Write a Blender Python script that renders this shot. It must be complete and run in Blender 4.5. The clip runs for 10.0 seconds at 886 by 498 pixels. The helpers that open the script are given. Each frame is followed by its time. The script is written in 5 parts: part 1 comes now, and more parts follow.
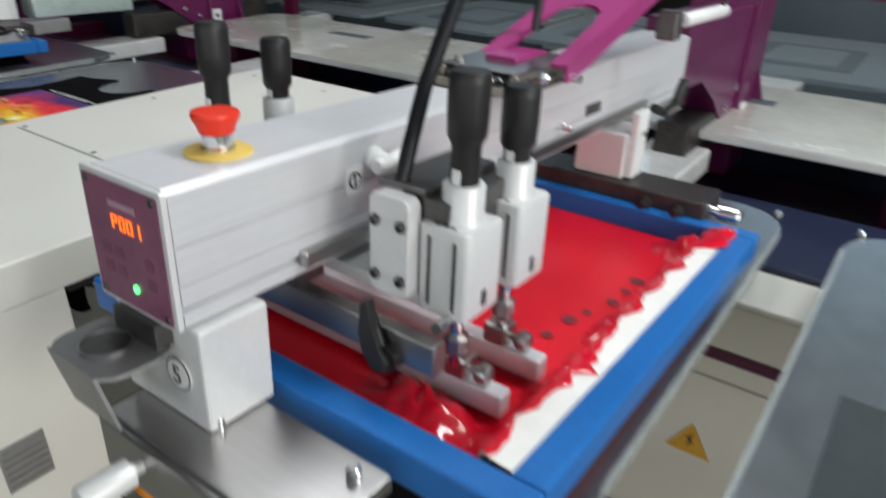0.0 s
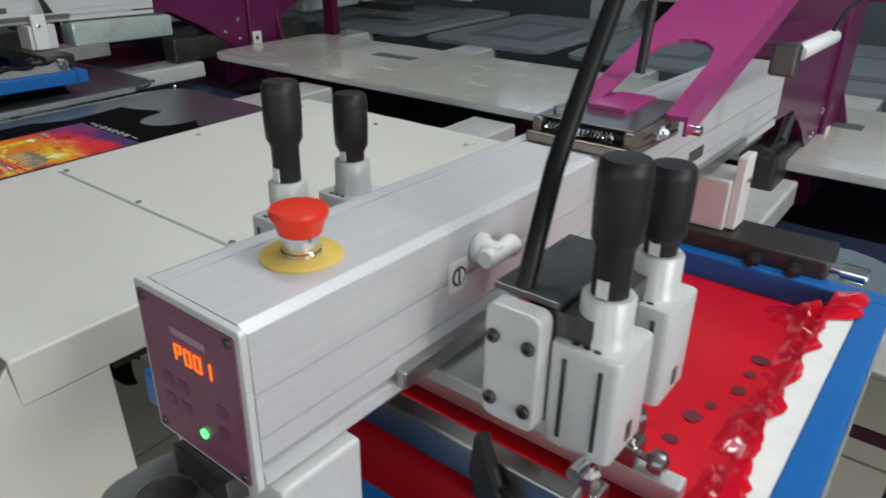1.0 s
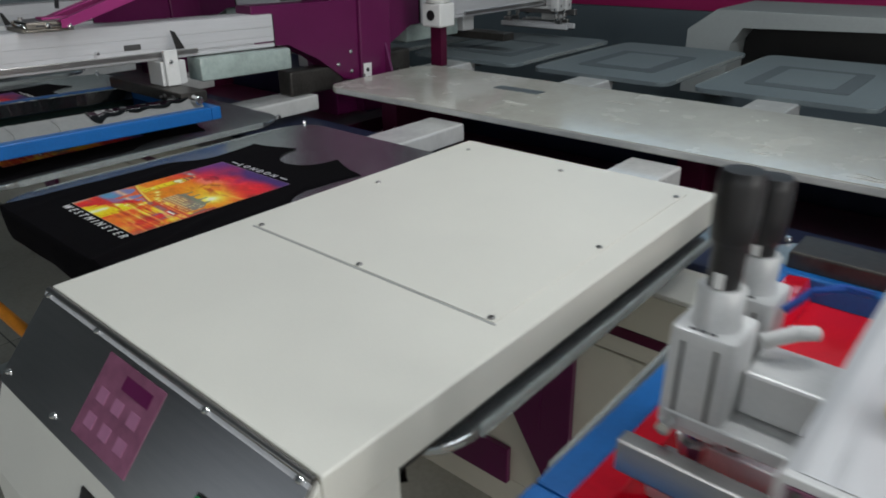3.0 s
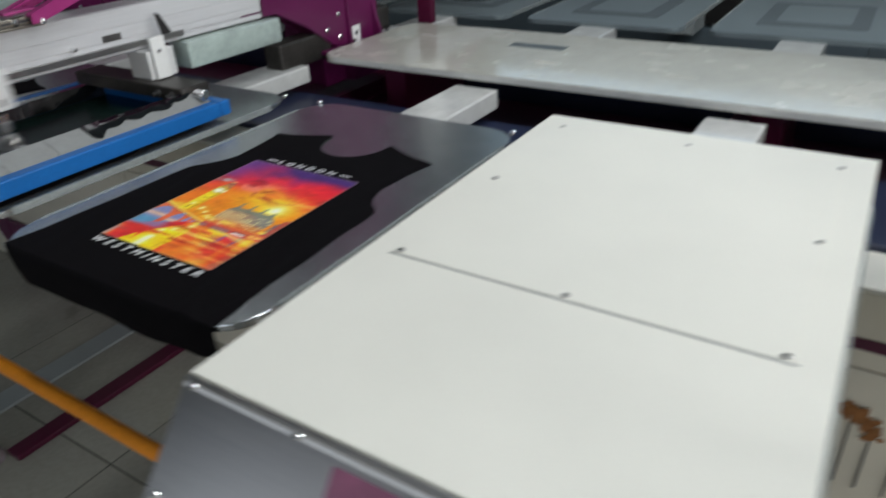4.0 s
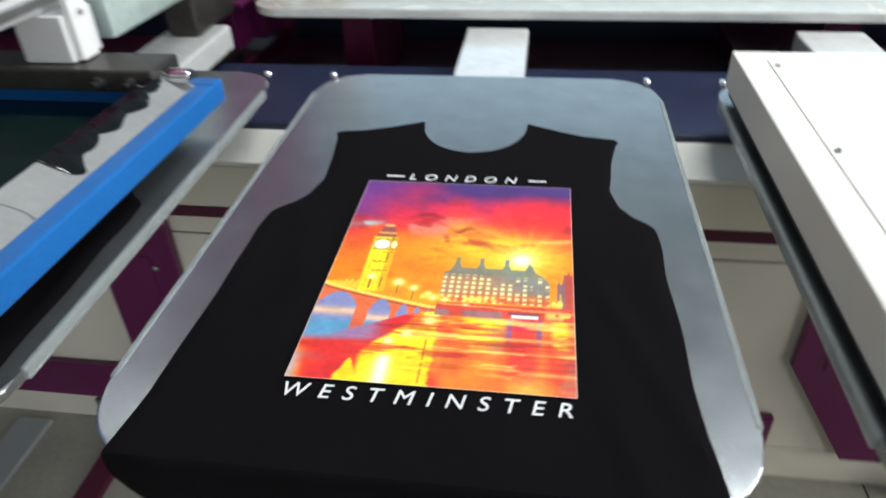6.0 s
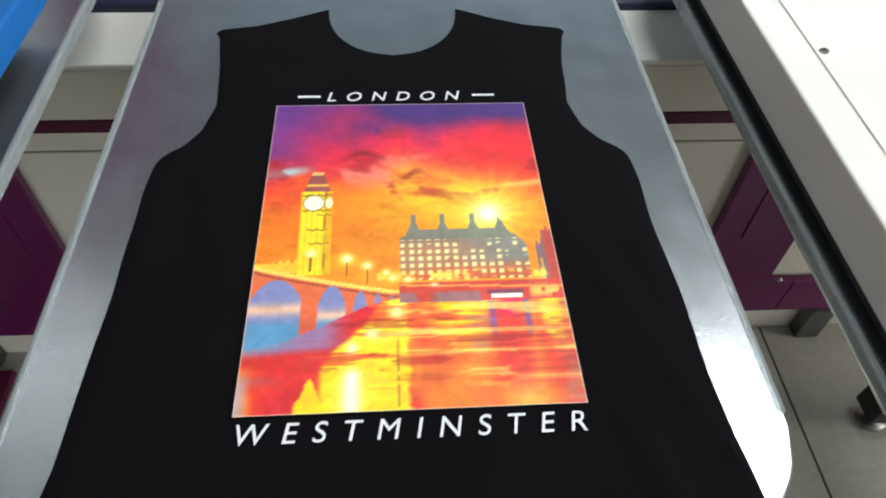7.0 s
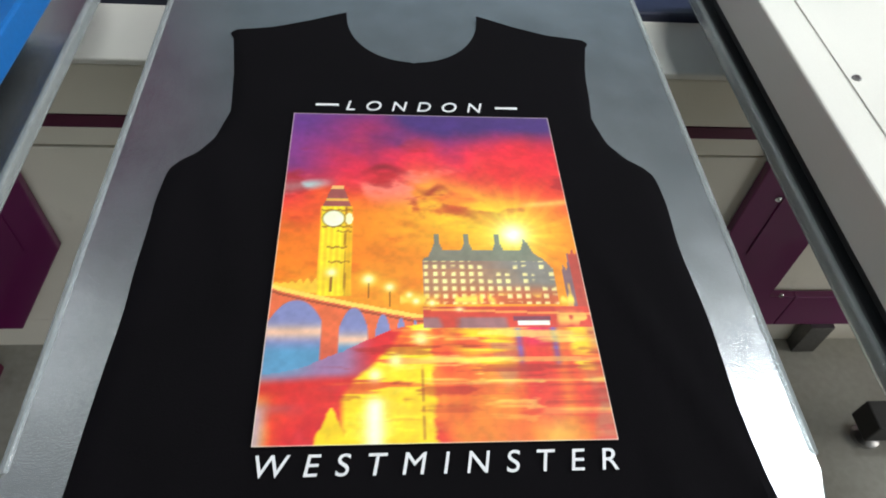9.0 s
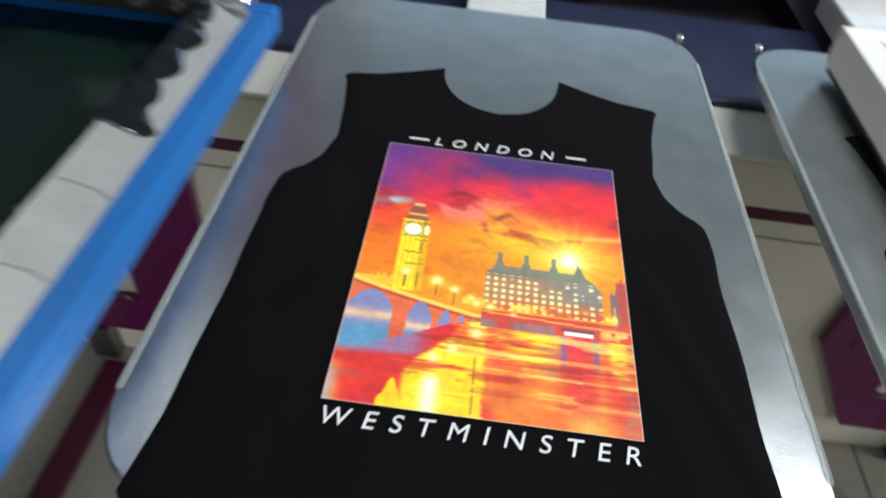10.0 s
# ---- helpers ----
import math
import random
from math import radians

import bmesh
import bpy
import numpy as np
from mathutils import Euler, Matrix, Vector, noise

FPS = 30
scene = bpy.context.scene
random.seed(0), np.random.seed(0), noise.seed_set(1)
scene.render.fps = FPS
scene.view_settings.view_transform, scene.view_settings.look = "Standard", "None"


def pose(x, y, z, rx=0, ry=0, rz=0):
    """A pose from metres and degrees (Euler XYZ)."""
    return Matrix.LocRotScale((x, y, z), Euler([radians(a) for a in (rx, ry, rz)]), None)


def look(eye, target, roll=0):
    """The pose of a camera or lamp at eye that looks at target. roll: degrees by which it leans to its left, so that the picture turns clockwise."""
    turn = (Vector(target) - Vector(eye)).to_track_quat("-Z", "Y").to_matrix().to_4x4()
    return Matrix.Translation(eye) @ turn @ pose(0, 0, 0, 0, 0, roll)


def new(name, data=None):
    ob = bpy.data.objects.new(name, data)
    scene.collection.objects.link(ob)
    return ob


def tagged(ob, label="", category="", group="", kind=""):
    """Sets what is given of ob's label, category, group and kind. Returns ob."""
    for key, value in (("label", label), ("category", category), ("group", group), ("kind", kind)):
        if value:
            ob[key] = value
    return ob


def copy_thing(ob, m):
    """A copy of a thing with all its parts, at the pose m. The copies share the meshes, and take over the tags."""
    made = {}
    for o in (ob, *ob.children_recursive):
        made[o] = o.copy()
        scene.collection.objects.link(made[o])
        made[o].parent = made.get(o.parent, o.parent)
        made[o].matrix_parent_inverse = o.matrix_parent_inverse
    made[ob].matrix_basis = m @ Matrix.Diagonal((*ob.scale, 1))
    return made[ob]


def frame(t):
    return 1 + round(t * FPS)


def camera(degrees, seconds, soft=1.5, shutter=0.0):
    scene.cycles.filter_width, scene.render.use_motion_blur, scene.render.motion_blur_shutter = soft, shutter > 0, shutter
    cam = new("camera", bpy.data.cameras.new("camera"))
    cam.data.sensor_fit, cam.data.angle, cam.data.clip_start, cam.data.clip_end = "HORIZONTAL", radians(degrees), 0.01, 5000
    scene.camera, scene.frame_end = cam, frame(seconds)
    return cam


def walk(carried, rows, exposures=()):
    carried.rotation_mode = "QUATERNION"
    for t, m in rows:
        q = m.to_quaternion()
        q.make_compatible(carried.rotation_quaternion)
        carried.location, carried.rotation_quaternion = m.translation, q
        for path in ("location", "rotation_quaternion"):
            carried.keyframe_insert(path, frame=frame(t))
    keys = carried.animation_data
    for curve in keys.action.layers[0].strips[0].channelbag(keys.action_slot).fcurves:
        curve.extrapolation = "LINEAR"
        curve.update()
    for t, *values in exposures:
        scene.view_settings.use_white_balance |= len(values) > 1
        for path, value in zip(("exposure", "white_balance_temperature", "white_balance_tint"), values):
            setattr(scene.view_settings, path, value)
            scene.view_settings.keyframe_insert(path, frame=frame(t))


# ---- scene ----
cam = camera(65.8, 10.0, soft=1.8, shutter=0.6)
PATH = [
    (0, (-0.115, 0.041, 1.478), (-1.15, 1.489, 0.566), 1.2),
    (0.5, (-0.198, 0.108, 1.494), (-1.36, 1.499, 0.647), 1.6),
    (1, (-0.258, 0.111, 1.496), (-1.368, 1.515, 0.604), -0.4),
    (1.5, (-0.306, 0.09, 1.514), (-1.557, 1.421, 0.699), -3.3),
    (2, (-0.377, 0.052, 1.52), (-1.528, 1.514, 0.785), -0.3),
    (2.5, (-0.464, -0.005, 1.523), (-1.632, 1.407, 0.722), -0.7),
    (2.7, (-0.519, -0.002, 1.52), (-1.732, 1.362, 0.702), -1.3),
    (3.8, (-0.960, -0.015, 1.528), (-1.984, 1.436, 0.609), -0.7),
    (4, (-1.084, -0.058, 1.535), (-2.042, 1.401, 0.559), -2.9),
    (4.5, (-1.356, -0.078, 1.502), (-2.341, 1.315, 0.458), -4.8),
    (5, (-1.609, -0.006, 1.51), (-2.504, 1.445, 0.465), -4.3),
    (5.2, (-1.695, 0.004, 1.513), (-2.555, 1.488, 0.488), -4.4),
    (6.3, (-2.092, 0.166, 1.454), (-2.206, 1.688, 0.162), -2.3),
    (6.5, (-2.114, 0.228, 1.448), (-2.252, 1.633, 0.032), -4.5),
    (7, (-2.123, 0.298, 1.488), (-1.992, 1.568, -0.051), 3.0),
    (7.5, (-2.134, 0.323, 1.491), (-1.974, 1.568, -0.067), 4.0),
    (8, (-2.146, 0.344, 1.48), (-1.977, 1.579, -0.084), 4.7),
    (8.5, (-2.158, 0.339, 1.486), (-1.985, 1.586, -0.068), 5.0),
    (9, (-2.16, 0.337, 1.488), (-1.986, 1.586, -0.064), 6.4),
    (9.5, (-2.16, 0.326, 1.485), (-2.022, 1.592, -0.057), 7.6),
    (9.6, (-2.168, 0.324, 1.489), (-2.032, 1.594, -0.050), 8.1),
    (9.7, (-2.179, 0.303, 1.496), (-2.082, 1.610, -0.015), 7.7),
    (9.8, (-2.203, 0.285, 1.501), (-2.129, 1.618, 0.012), 8.0),
    (9.9, (-2.226, 0.250, 1.507), (-2.211, 1.630, 0.060), 7.3),
    (10, (-2.259, 0.218, 1.507), (-2.294, 1.643, 0.104), 6.5),
]
EXPOSURE = [(0.0, -0.20), (0.5, -0.42), (1.0, -0.50), (2.0, -0.54), (2.5, -0.56), (2.7, -0.54), (3.8, -0.14), (4.0, -0.08), (4.5, 0.28), (5.0, 0.62), (6.3, 0.70), (6.5, 0.66), (7.5, 0.46), (9.0, 0.42), (10.0, 0.52)]
walk(cam, [(t, look(eye, target, roll)) for t, eye, target, roll in PATH], EXPOSURE)

# ---- world, lights ----
world = bpy.data.worlds.new("world")
scene.world = world
world.use_nodes = True
wn = world.node_tree
sky = wn.nodes.new("ShaderNodeTexSky")
sky.sky_type, sky.sun_disc = "NISHITA", False
sky.sun_elevation, sky.sun_rotation = radians(40), radians(200)
wn.links.new(sky.outputs["Color"], wn.nodes["Background"].inputs["Color"])
wn.nodes["Background"].inputs["Strength"].default_value = 0.1


def area_lamp(name, m, sx, sy, watts, colour):
    data = bpy.data.lights.new(name, "AREA")
    data.shape, data.size, data.size_y, data.energy, data.color = "RECTANGLE", sx, sy, watts, colour
    ob = new(name, data)
    ob.matrix_world = m
    return ob


CEIL = 3.6
LAMPS = [(-4.0, 2.1), (-1.3, 1.4), (0.5, 1.4), (2.3, 1.5)]
for (lx, ly), watts in zip(LAMPS, (1.3, 33, 44, 50)):
    area_lamp("tube_light", pose(lx, ly, CEIL - 0.17), 1.25, 0.28, watts, (0.93, 0.97, 1.0))
# south side: unseen fill lamps added to brighten the front-facing panels
for wx, watts in ((-4.2, 2), (-0.9, 26), (2.4, 46)):
    area_lamp("window_fill_light", pose(wx, -3.74, 1.9, 90, 0, 0), 2.1, 1.6, watts, (0.92, 0.95, 1.0))
area_lamp("window_fill_light", pose(4.98, -0.6, 2.4, 0, 90, 0), 1.3, 2.9, 185, (1.0, 0.975, 0.94))
area_lamp("window_fill_light", pose(-0.5, 7.18, 2.95, -90, 0, 0), 8.9, 0.85, 18, (0.62, 0.86, 1.0))


# ---- materials ----
def material(name, colour, rough=0.5, metal=0.0, vary=0.12, scale=6.0, fine=90.0, bump=0.05, rough_vary=0.1, stretch=(1, 1, 1), emit=0.0, coat=0.0, stain=None, trans=0.0, ior=1.45, sheen=0.0, spec=0.5):
    m = bpy.data.materials.new(name)
    m.use_nodes = True
    nt = m.node_tree
    bs = nt.nodes["Principled BSDF"]
    N, L = nt.nodes.new, nt.links.new
    co = N("ShaderNodeTexCoord")
    mp = N("ShaderNodeMapping")
    mp.inputs["Scale"].default_value = stretch
    L(co.outputs["Object"], mp.inputs["Vector"])
    n1, n2 = N("ShaderNodeTexNoise"), N("ShaderNodeTexNoise")
    for n, sc, d in ((n1, scale, 5), (n2, fine, 3)):
        n.inputs["Scale"].default_value, n.inputs["Detail"].default_value = sc, d
        L(mp.outputs["Vector"], n.inputs["Vector"])
    mix = N("ShaderNodeMix")
    mix.data_type = "FLOAT"
    mix.inputs[0].default_value = 0.4
    L(n1.outputs["Fac"], mix.inputs[2])
    L(n2.outputs["Fac"], mix.inputs[3])
    ramp = N("ShaderNodeValToRGB")
    lo, hi = [max(0, c * (1 - vary)) for c in colour], [min(1, c * (1 + vary)) for c in colour]
    ramp.color_ramp.elements[0].position, ramp.color_ramp.elements[1].position = 0.34, 0.66
    ramp.color_ramp.elements[0].color, ramp.color_ramp.elements[1].color = (*lo, 1), (*hi, 1)
    L(mix.outputs[0], ramp.inputs["Fac"])
    colour_out = ramp.outputs["Color"]
    if stain:
        n3 = N("ShaderNodeTexNoise")
        n3.inputs["Scale"].default_value, n3.inputs["Detail"].default_value, n3.inputs["Roughness"].default_value = stain[1], 6, 0.65
        L(co.outputs["Object"], n3.inputs["Vector"])
        r3 = N("ShaderNodeValToRGB")
        r3.color_ramp.elements[0].position, r3.color_ramp.elements[1].position = stain[2], stain[2] + 0.12
        L(n3.outputs["Fac"], r3.inputs["Fac"])
        mc = N("ShaderNodeMix")
        mc.data_type = "RGBA"
        L(r3.outputs["Color"], mc.inputs[0])
        L(colour_out, mc.inputs[6])
        mc.inputs[7].default_value = (*stain[0], 1)
        colour_out = mc.outputs[2]
    L(colour_out, bs.inputs["Base Color"])
    mr = N("ShaderNodeMapRange")
    mr.inputs["To Min"].default_value, mr.inputs["To Max"].default_value = max(0.02, rough - rough_vary), min(1, rough + rough_vary)
    L(n1.outputs["Fac"], mr.inputs["Value"])
    L(mr.outputs["Result"], bs.inputs["Roughness"])
    bs.inputs["Metallic"].default_value = metal
    bs.inputs["IOR"].default_value = ior
    bs.inputs["Coat Weight"].default_value = coat
    bs.inputs["Transmission Weight"].default_value = trans
    bs.inputs["Sheen Weight"].default_value = sheen
    bs.inputs["Specular IOR Level"].default_value = spec
    if emit:
        bs.inputs["Emission Color"].default_value = (*colour, 1)
        bs.inputs["Emission Strength"].default_value = emit
    if bump:
        b = N("ShaderNodeBump")
        b.inputs["Strength"].default_value, b.inputs["Distance"].default_value = bump, 0.002
        L(mix.outputs[0], b.inputs["Height"])
        L(b.outputs["Normal"], bs.inputs["Normal"])
        if coat:
            L(b.outputs["Normal"], bs.inputs["Coat Normal"])
    return m


CREAM = material("cream_powder_coat", (0.66, 0.615, 0.50), 0.42, vary=0.04, fine=400, bump=0.06, stain=((0.52, 0.49, 0.39), 3.0, 0.62))
CREAM_LIGHT = material("pale_enamel", (0.73, 0.715, 0.645), 0.38, vary=0.03, fine=500, bump=0.04)
ALU = material("anodised_aluminium", (0.62, 0.62, 0.63), 0.40, 0.22, vary=0.06, stretch=(30, 1, 30), fine=60, bump=0.02)
ALU_CAST = material("cast_aluminium", (0.66, 0.66, 0.65), 0.36, 0.15, vary=0.06, fine=220, bump=0.08)
STEEL = material("brushed_steel", (0.42, 0.41, 0.40), 0.30, 1.0, vary=0.05, stretch=(1, 24, 24), fine=50, bump=0.008, rough_vary=0.05)
STEEL_DARK = material("dark_steel", (0.16, 0.155, 0.15), 0.35, 0.9, vary=0.25, bump=0.06)
BLACKENED = material("blackened_steel", (0.06, 0.055, 0.05), 0.42, 0.6, vary=0.3, scale=14, bump=0.08)
CHROME = material("chrome", (0.75, 0.75, 0.75), 0.12, 1.0, vary=0.03, bump=0.0, rough_vary=0.05)
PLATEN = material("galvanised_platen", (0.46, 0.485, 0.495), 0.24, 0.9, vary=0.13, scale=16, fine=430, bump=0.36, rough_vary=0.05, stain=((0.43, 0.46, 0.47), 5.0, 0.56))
# far platens: the dimmer light over there is put into this darker grey
DIMPLATEN = material("dimmed_grey_platen", (0.16, 0.195, 0.205), 0.45, 0.1, vary=0.1, bump=0.04)
FARPAD = material("dark_pad", (0.10, 0.12, 0.13), 0.6, vary=0.15)
WRAP = material("wrapped_white", (0.60, 0.60, 0.58), 0.22, vary=0.08, scale=14, fine=60, bump=0.55, coat=0.6, rough_vary=0.12)
BOARD = material("film_wrapped_board", (0.53, 0.52, 0.455), 0.24, vary=0.08, scale=7, fine=34, bump=0.5, coat=0.7, rough_vary=0.14)
GLOSS = material("crumpled_clear_film", (0.62, 0.62, 0.58), 0.06, vary=0.05, scale=30, bump=0.3, coat=1.0, rough_vary=0.03)
SLEEVE = material("pale_green_film", (0.36, 0.43, 0.40), 0.2, vary=0.15, scale=16, fine=60, bump=0.6, coat=0.7)
FILM = material("clear_film", (0.80, 0.86, 0.85), 0.12, vary=0.05, scale=20, fine=60, bump=0.8, trans=0.75, ior=1.2)
BLACK = material("black_plastic", (0.014, 0.013, 0.013), 0.45, vary=0.25, fine=200, bump=0.08)
RUBBER = material("black_rubber", (0.007, 0.007, 0.008), 0.38, vary=0.2, bump=0.04, spec=0.35)
NAVY = material("dark_navy_sheet", (0.018, 0.024, 0.055), 0.38, vary=0.2, bump=0.06)
MAROON = material("maroon_paint", (0.075, 0.005, 0.027), 0.38, vary=0.12, bump=0.05)
PURPLE = material("purple_paint", (0.105, 0.007, 0.060), 0.33, vary=0.10, fine=300, bump=0.06, coat=0.25)
PINKPURPLE = material("bright_purple_paint", (0.30, 0.026, 0.15), 0.36, vary=0.08, fine=300, bump=0.06, coat=0.25)
PINK = material("plum_faceplate", (0.22, 0.078, 0.135), 0.34, vary=0.18, scale=30, bump=0.02, coat=0.3)
PLUM = material("dull_plum_key", (0.17, 0.058, 0.105), 0.4, vary=0.12, bump=0.02)
FADED = material("faded_pale_lettering", (0.42, 0.27, 0.34), 0.45, vary=0.1, bump=0.02)
TRAY = material("grey_sheet_steel", (0.27, 0.27, 0.265), 0.36, 0.7, vary=0.12, bump=0.04)
VENT = material("grey_vent_paint", (0.22, 0.215, 0.205), 0.5, vary=0.1)
BLUE = material("blue_frame_paint", (0.008, 0.125, 0.40), 0.36, vary=0.12, fine=160, bump=0.06, stain=((0.03, 0.22, 0.56), 14.0, 0.66))
RED_MESH = material("red_printing_mesh", (0.70, 0.007, 0.022), 0.35, vary=0.10, scale=5, fine=300, bump=0.05, stain=((0.58, 0.005, 0.02), 6.0, 0.60))
RED_INK = material("red_ink", (0.60, 0.004, 0.02), 0.13, vary=0.10, scale=20, fine=90, bump=0.35, coat=0.5, rough_vary=0.06)
DARK_MESH = material("green_black_mesh", (0.008, 0.020, 0.017), 0.22, vary=0.25, bump=0.04)
BLACK_INK = material("black_ink", (0.004, 0.005, 0.006), 0.12, vary=0.2, scale=20, bump=0.4, coat=0.6, rough_vary=0.05)
# darker copy of the white tape: the left screen's shade is in its colour
TAPE_SHADED = material("shaded_grey_tape", (0.25, 0.255, 0.25), 0.4, vary=0.10, scale=14, bump=0.3, stain=((0.20, 0.22, 0.22), 22.0, 0.66))
TAPE = material("white_tape", (0.78, 0.77, 0.73), 0.36, vary=0.05, scale=18, bump=0.25, stain=((0.66, 0.62, 0.56), 12.0, 0.64))
SPOT = material("grey_stencil_spot", (0.16, 0.03, 0.04), 0.4, vary=0.2)
MAUVE = material("mauve_key", (0.34, 0.14, 0.24), 0.4, vary=0.1)
ESTOP = material("red_button", (0.78, 0.035, 0.012), 0.36, vary=0.05, bump=0.02)
YELLOW = material("yellow_disc", (0.72, 0.52, 0.12), 0.45, vary=0.08)
WHITE = material("white_plastic", (0.72, 0.72, 0.70), 0.38, vary=0.04, bump=0.03)
LABEL = material("white_label", (0.75, 0.75, 0.73), 0.5, vary=0.03)
INKBAR = material("dark_lettering", (0.03, 0.03, 0.035), 0.5, vary=0.1)
AMBER = material("amber_digits", (1.0, 0.22, 0.02), 0.5, vary=0.0, bump=0, emit=1.0)
GREEN = material("green_lamp", (0.12, 1.0, 0.25), 0.5, vary=0.0, bump=0, emit=2.5)
GREENSW = material("green_switch", (0.01, 0.22, 0.07), 0.25, vary=0.1, bump=0)
COTTON = material("black_cotton", (0.0036, 0.0030, 0.0038), 0.94, vary=0.25, scale=14, fine=700, bump=0.3, spec=0.10)
COTTON_GREY = material("grey_cotton", (0.036, 0.045, 0.047), 0.92, vary=0.2, scale=14, fine=700, bump=0.25)
TEXT = material("white_print", (0.80, 0.80, 0.80), 0.6, vary=0.04, fine=500)
ORANGE = material("orange_foam", (0.80, 0.27, 0.015), 0.42, vary=0.10, scale=12, bump=0.12, stain=((0.58, 0.20, 0.03), 20.0, 0.64))
BUBBLE = material("cloudy_wrap", (0.30, 0.25, 0.27), 0.3, vary=0.2, scale=30, fine=120, bump=0.9)
FLOOR = material("grey_floor_tile", (0.33, 0.32, 0.275), 0.20, vary=0.12, scale=2.2, fine=60, bump=0.04, rough_vary=0.1, stain=((0.16, 0.155, 0.13), 1.6, 0.58))
JOINT = material("dirty_joint", (0.035, 0.033, 0.03), 0.8)
WALL = material("white_wall", (0.42, 0.48, 0.51), 0.7, vary=0.05, scale=2)
GREYWALL = material("slate_wall", (0.10, 0.13, 0.15), 0.55, vary=0.08, scale=2)
MAGENTA = material("magenta_band", (0.33, 0.010, 0.10), 0.5, vary=0.06, scale=2)
BRONZE = material("worn_bronze_steel", (0.26, 0.235, 0.20), 0.36, 0.85, vary=0.25, scale=12, bump=0.15)
TAN = material("dried_flower", (0.26, 0.11, 0.035), 0.9, vary=0.3, scale=40)
AMBERFILM = material("golden_label", (0.58, 0.30, 0.03), 0.4, vary=0.1)
# pale paint darkened in colour to stand for the dim far hall
DIMPAINT = material("dimmed_pale_paint", (0.33, 0.36, 0.36), 0.5, vary=0.06, scale=3)
SEAM = material("grey_seam", (0.36, 0.36, 0.34), 0.6)
BLUETUBE = material("blue_air_tube", (0.02, 0.08, 0.35), 0.3, vary=0.05, bump=0)
LAMPGLOW = material("lamp_diffuser", (0.93, 0.97, 1.0), 0.5, vary=0.0, bump=0, emit=4.0)


# ---- mesh helpers ----
def part(name, bm, mat, parent=None, label="", smooth=False):
    me = bpy.data.meshes.new(name)
    bmesh.ops.recalc_face_normals(bm, faces=bm.faces)
    bm.to_mesh(me)
    bm.free()
    me.materials.append(mat)
    if smooth:
        for p in me.polygons:
            p.use_smooth = True
        me.set_sharp_from_angle(angle=radians(40))
    ob = new(name, me)
    if parent:
        ob.parent = parent
    if label:
        ob["label"] = label
    return ob


def thing(name, x, y, z, label, category, group="", kind=""):
    ob = new(name)
    ob.empty_display_size = 0.05
    ob.location = (x, y, z)
    return tagged(ob, label, category, group, kind)


def box(x0, x1, y0, y1, z0, z1, r=0.0, seg=2, bm=None):
    bm = bm or bmesh.new()
    vs = bmesh.ops.create_cube(bm, size=1.0)["verts"]
    for v in vs:
        v.co = Vector(((x0 + x1) / 2 + v.co.x * (x1 - x0), (y0 + y1) / 2 + v.co.y * (y1 - y0), (z0 + z1) / 2 + v.co.z * (z1 - z0)))
    if r:
        es = {e for v in vs for e in v.link_edges}
        bmesh.ops.bevel(bm, geom=list(es), offset=r, segments=seg, profile=0.5, affect="EDGES")
    return bm


def lathe(rings, axis="z", at=(0, 0, 0), n=24, bm=None):
    """Rings of (radius, height) turned about an axis."""
    bm = bm or bmesh.new()
    rows = []
    for r, h in rings:
        row = []
        for i in range(n):
            a = 2 * math.pi * i / n
            p = (r * math.cos(a), r * math.sin(a), h)
            p = {"z": p, "x": (p[2], p[0], p[1]), "y": (p[0], p[2], p[1])}[axis]
            row.append(bm.verts.new(Vector(p) + Vector(at)))
        rows.append(row)
    for a, b in zip(rows, rows[1:]):
        for i in range(n):
            bm.faces.new((a[i], a[(i + 1) % n], b[(i + 1) % n], b[i]))
    bm.faces.new(rows[0][::-1])
    bm.faces.new(rows[-1])
    return bm


def prism(outline, lo, hi, axis="z", r=0.0, bm=None):
    """A closed outline pushed along an axis from lo to hi."""
    bm = bm or bmesh.new()
    place = {"z": lambda a, b, h: (a, b, h), "y": lambda a, b, h: (a, h, b), "x": lambda a, b, h: (h, a, b)}[axis]
    low = [bm.verts.new(place(a, b, lo)) for a, b in outline]
    high = [bm.verts.new(place(a, b, hi)) for a, b in outline]
    faces = [bm.faces.new(low[::-1]), bm.faces.new(high)]
    for i in range(len(low)):
        j = (i + 1) % len(low)
        faces.append(bm.faces.new((low[i], low[j], high[j], high[i])))
    if r:
        bmesh.ops.bevel(bm, geom=list({e for f in faces[:2] for e in f.edges}), offset=r, segments=2, profile=0.5, affect="EDGES")
    return bm


def rounded(x0, x1, y0, y1, r, n=6):
    out = []
    for cx, cy, a0 in ((x1 - r, y1 - r, 0), (x0 + r, y1 - r, 90), (x0 + r, y0 + r, 180), (x1 - r, y0 + r, 270)):
        for i in range(n + 1):
            a = radians(a0 + 90 * i / n)
            out.append((cx + r * math.cos(a), cy + r * math.sin(a)))
    return out


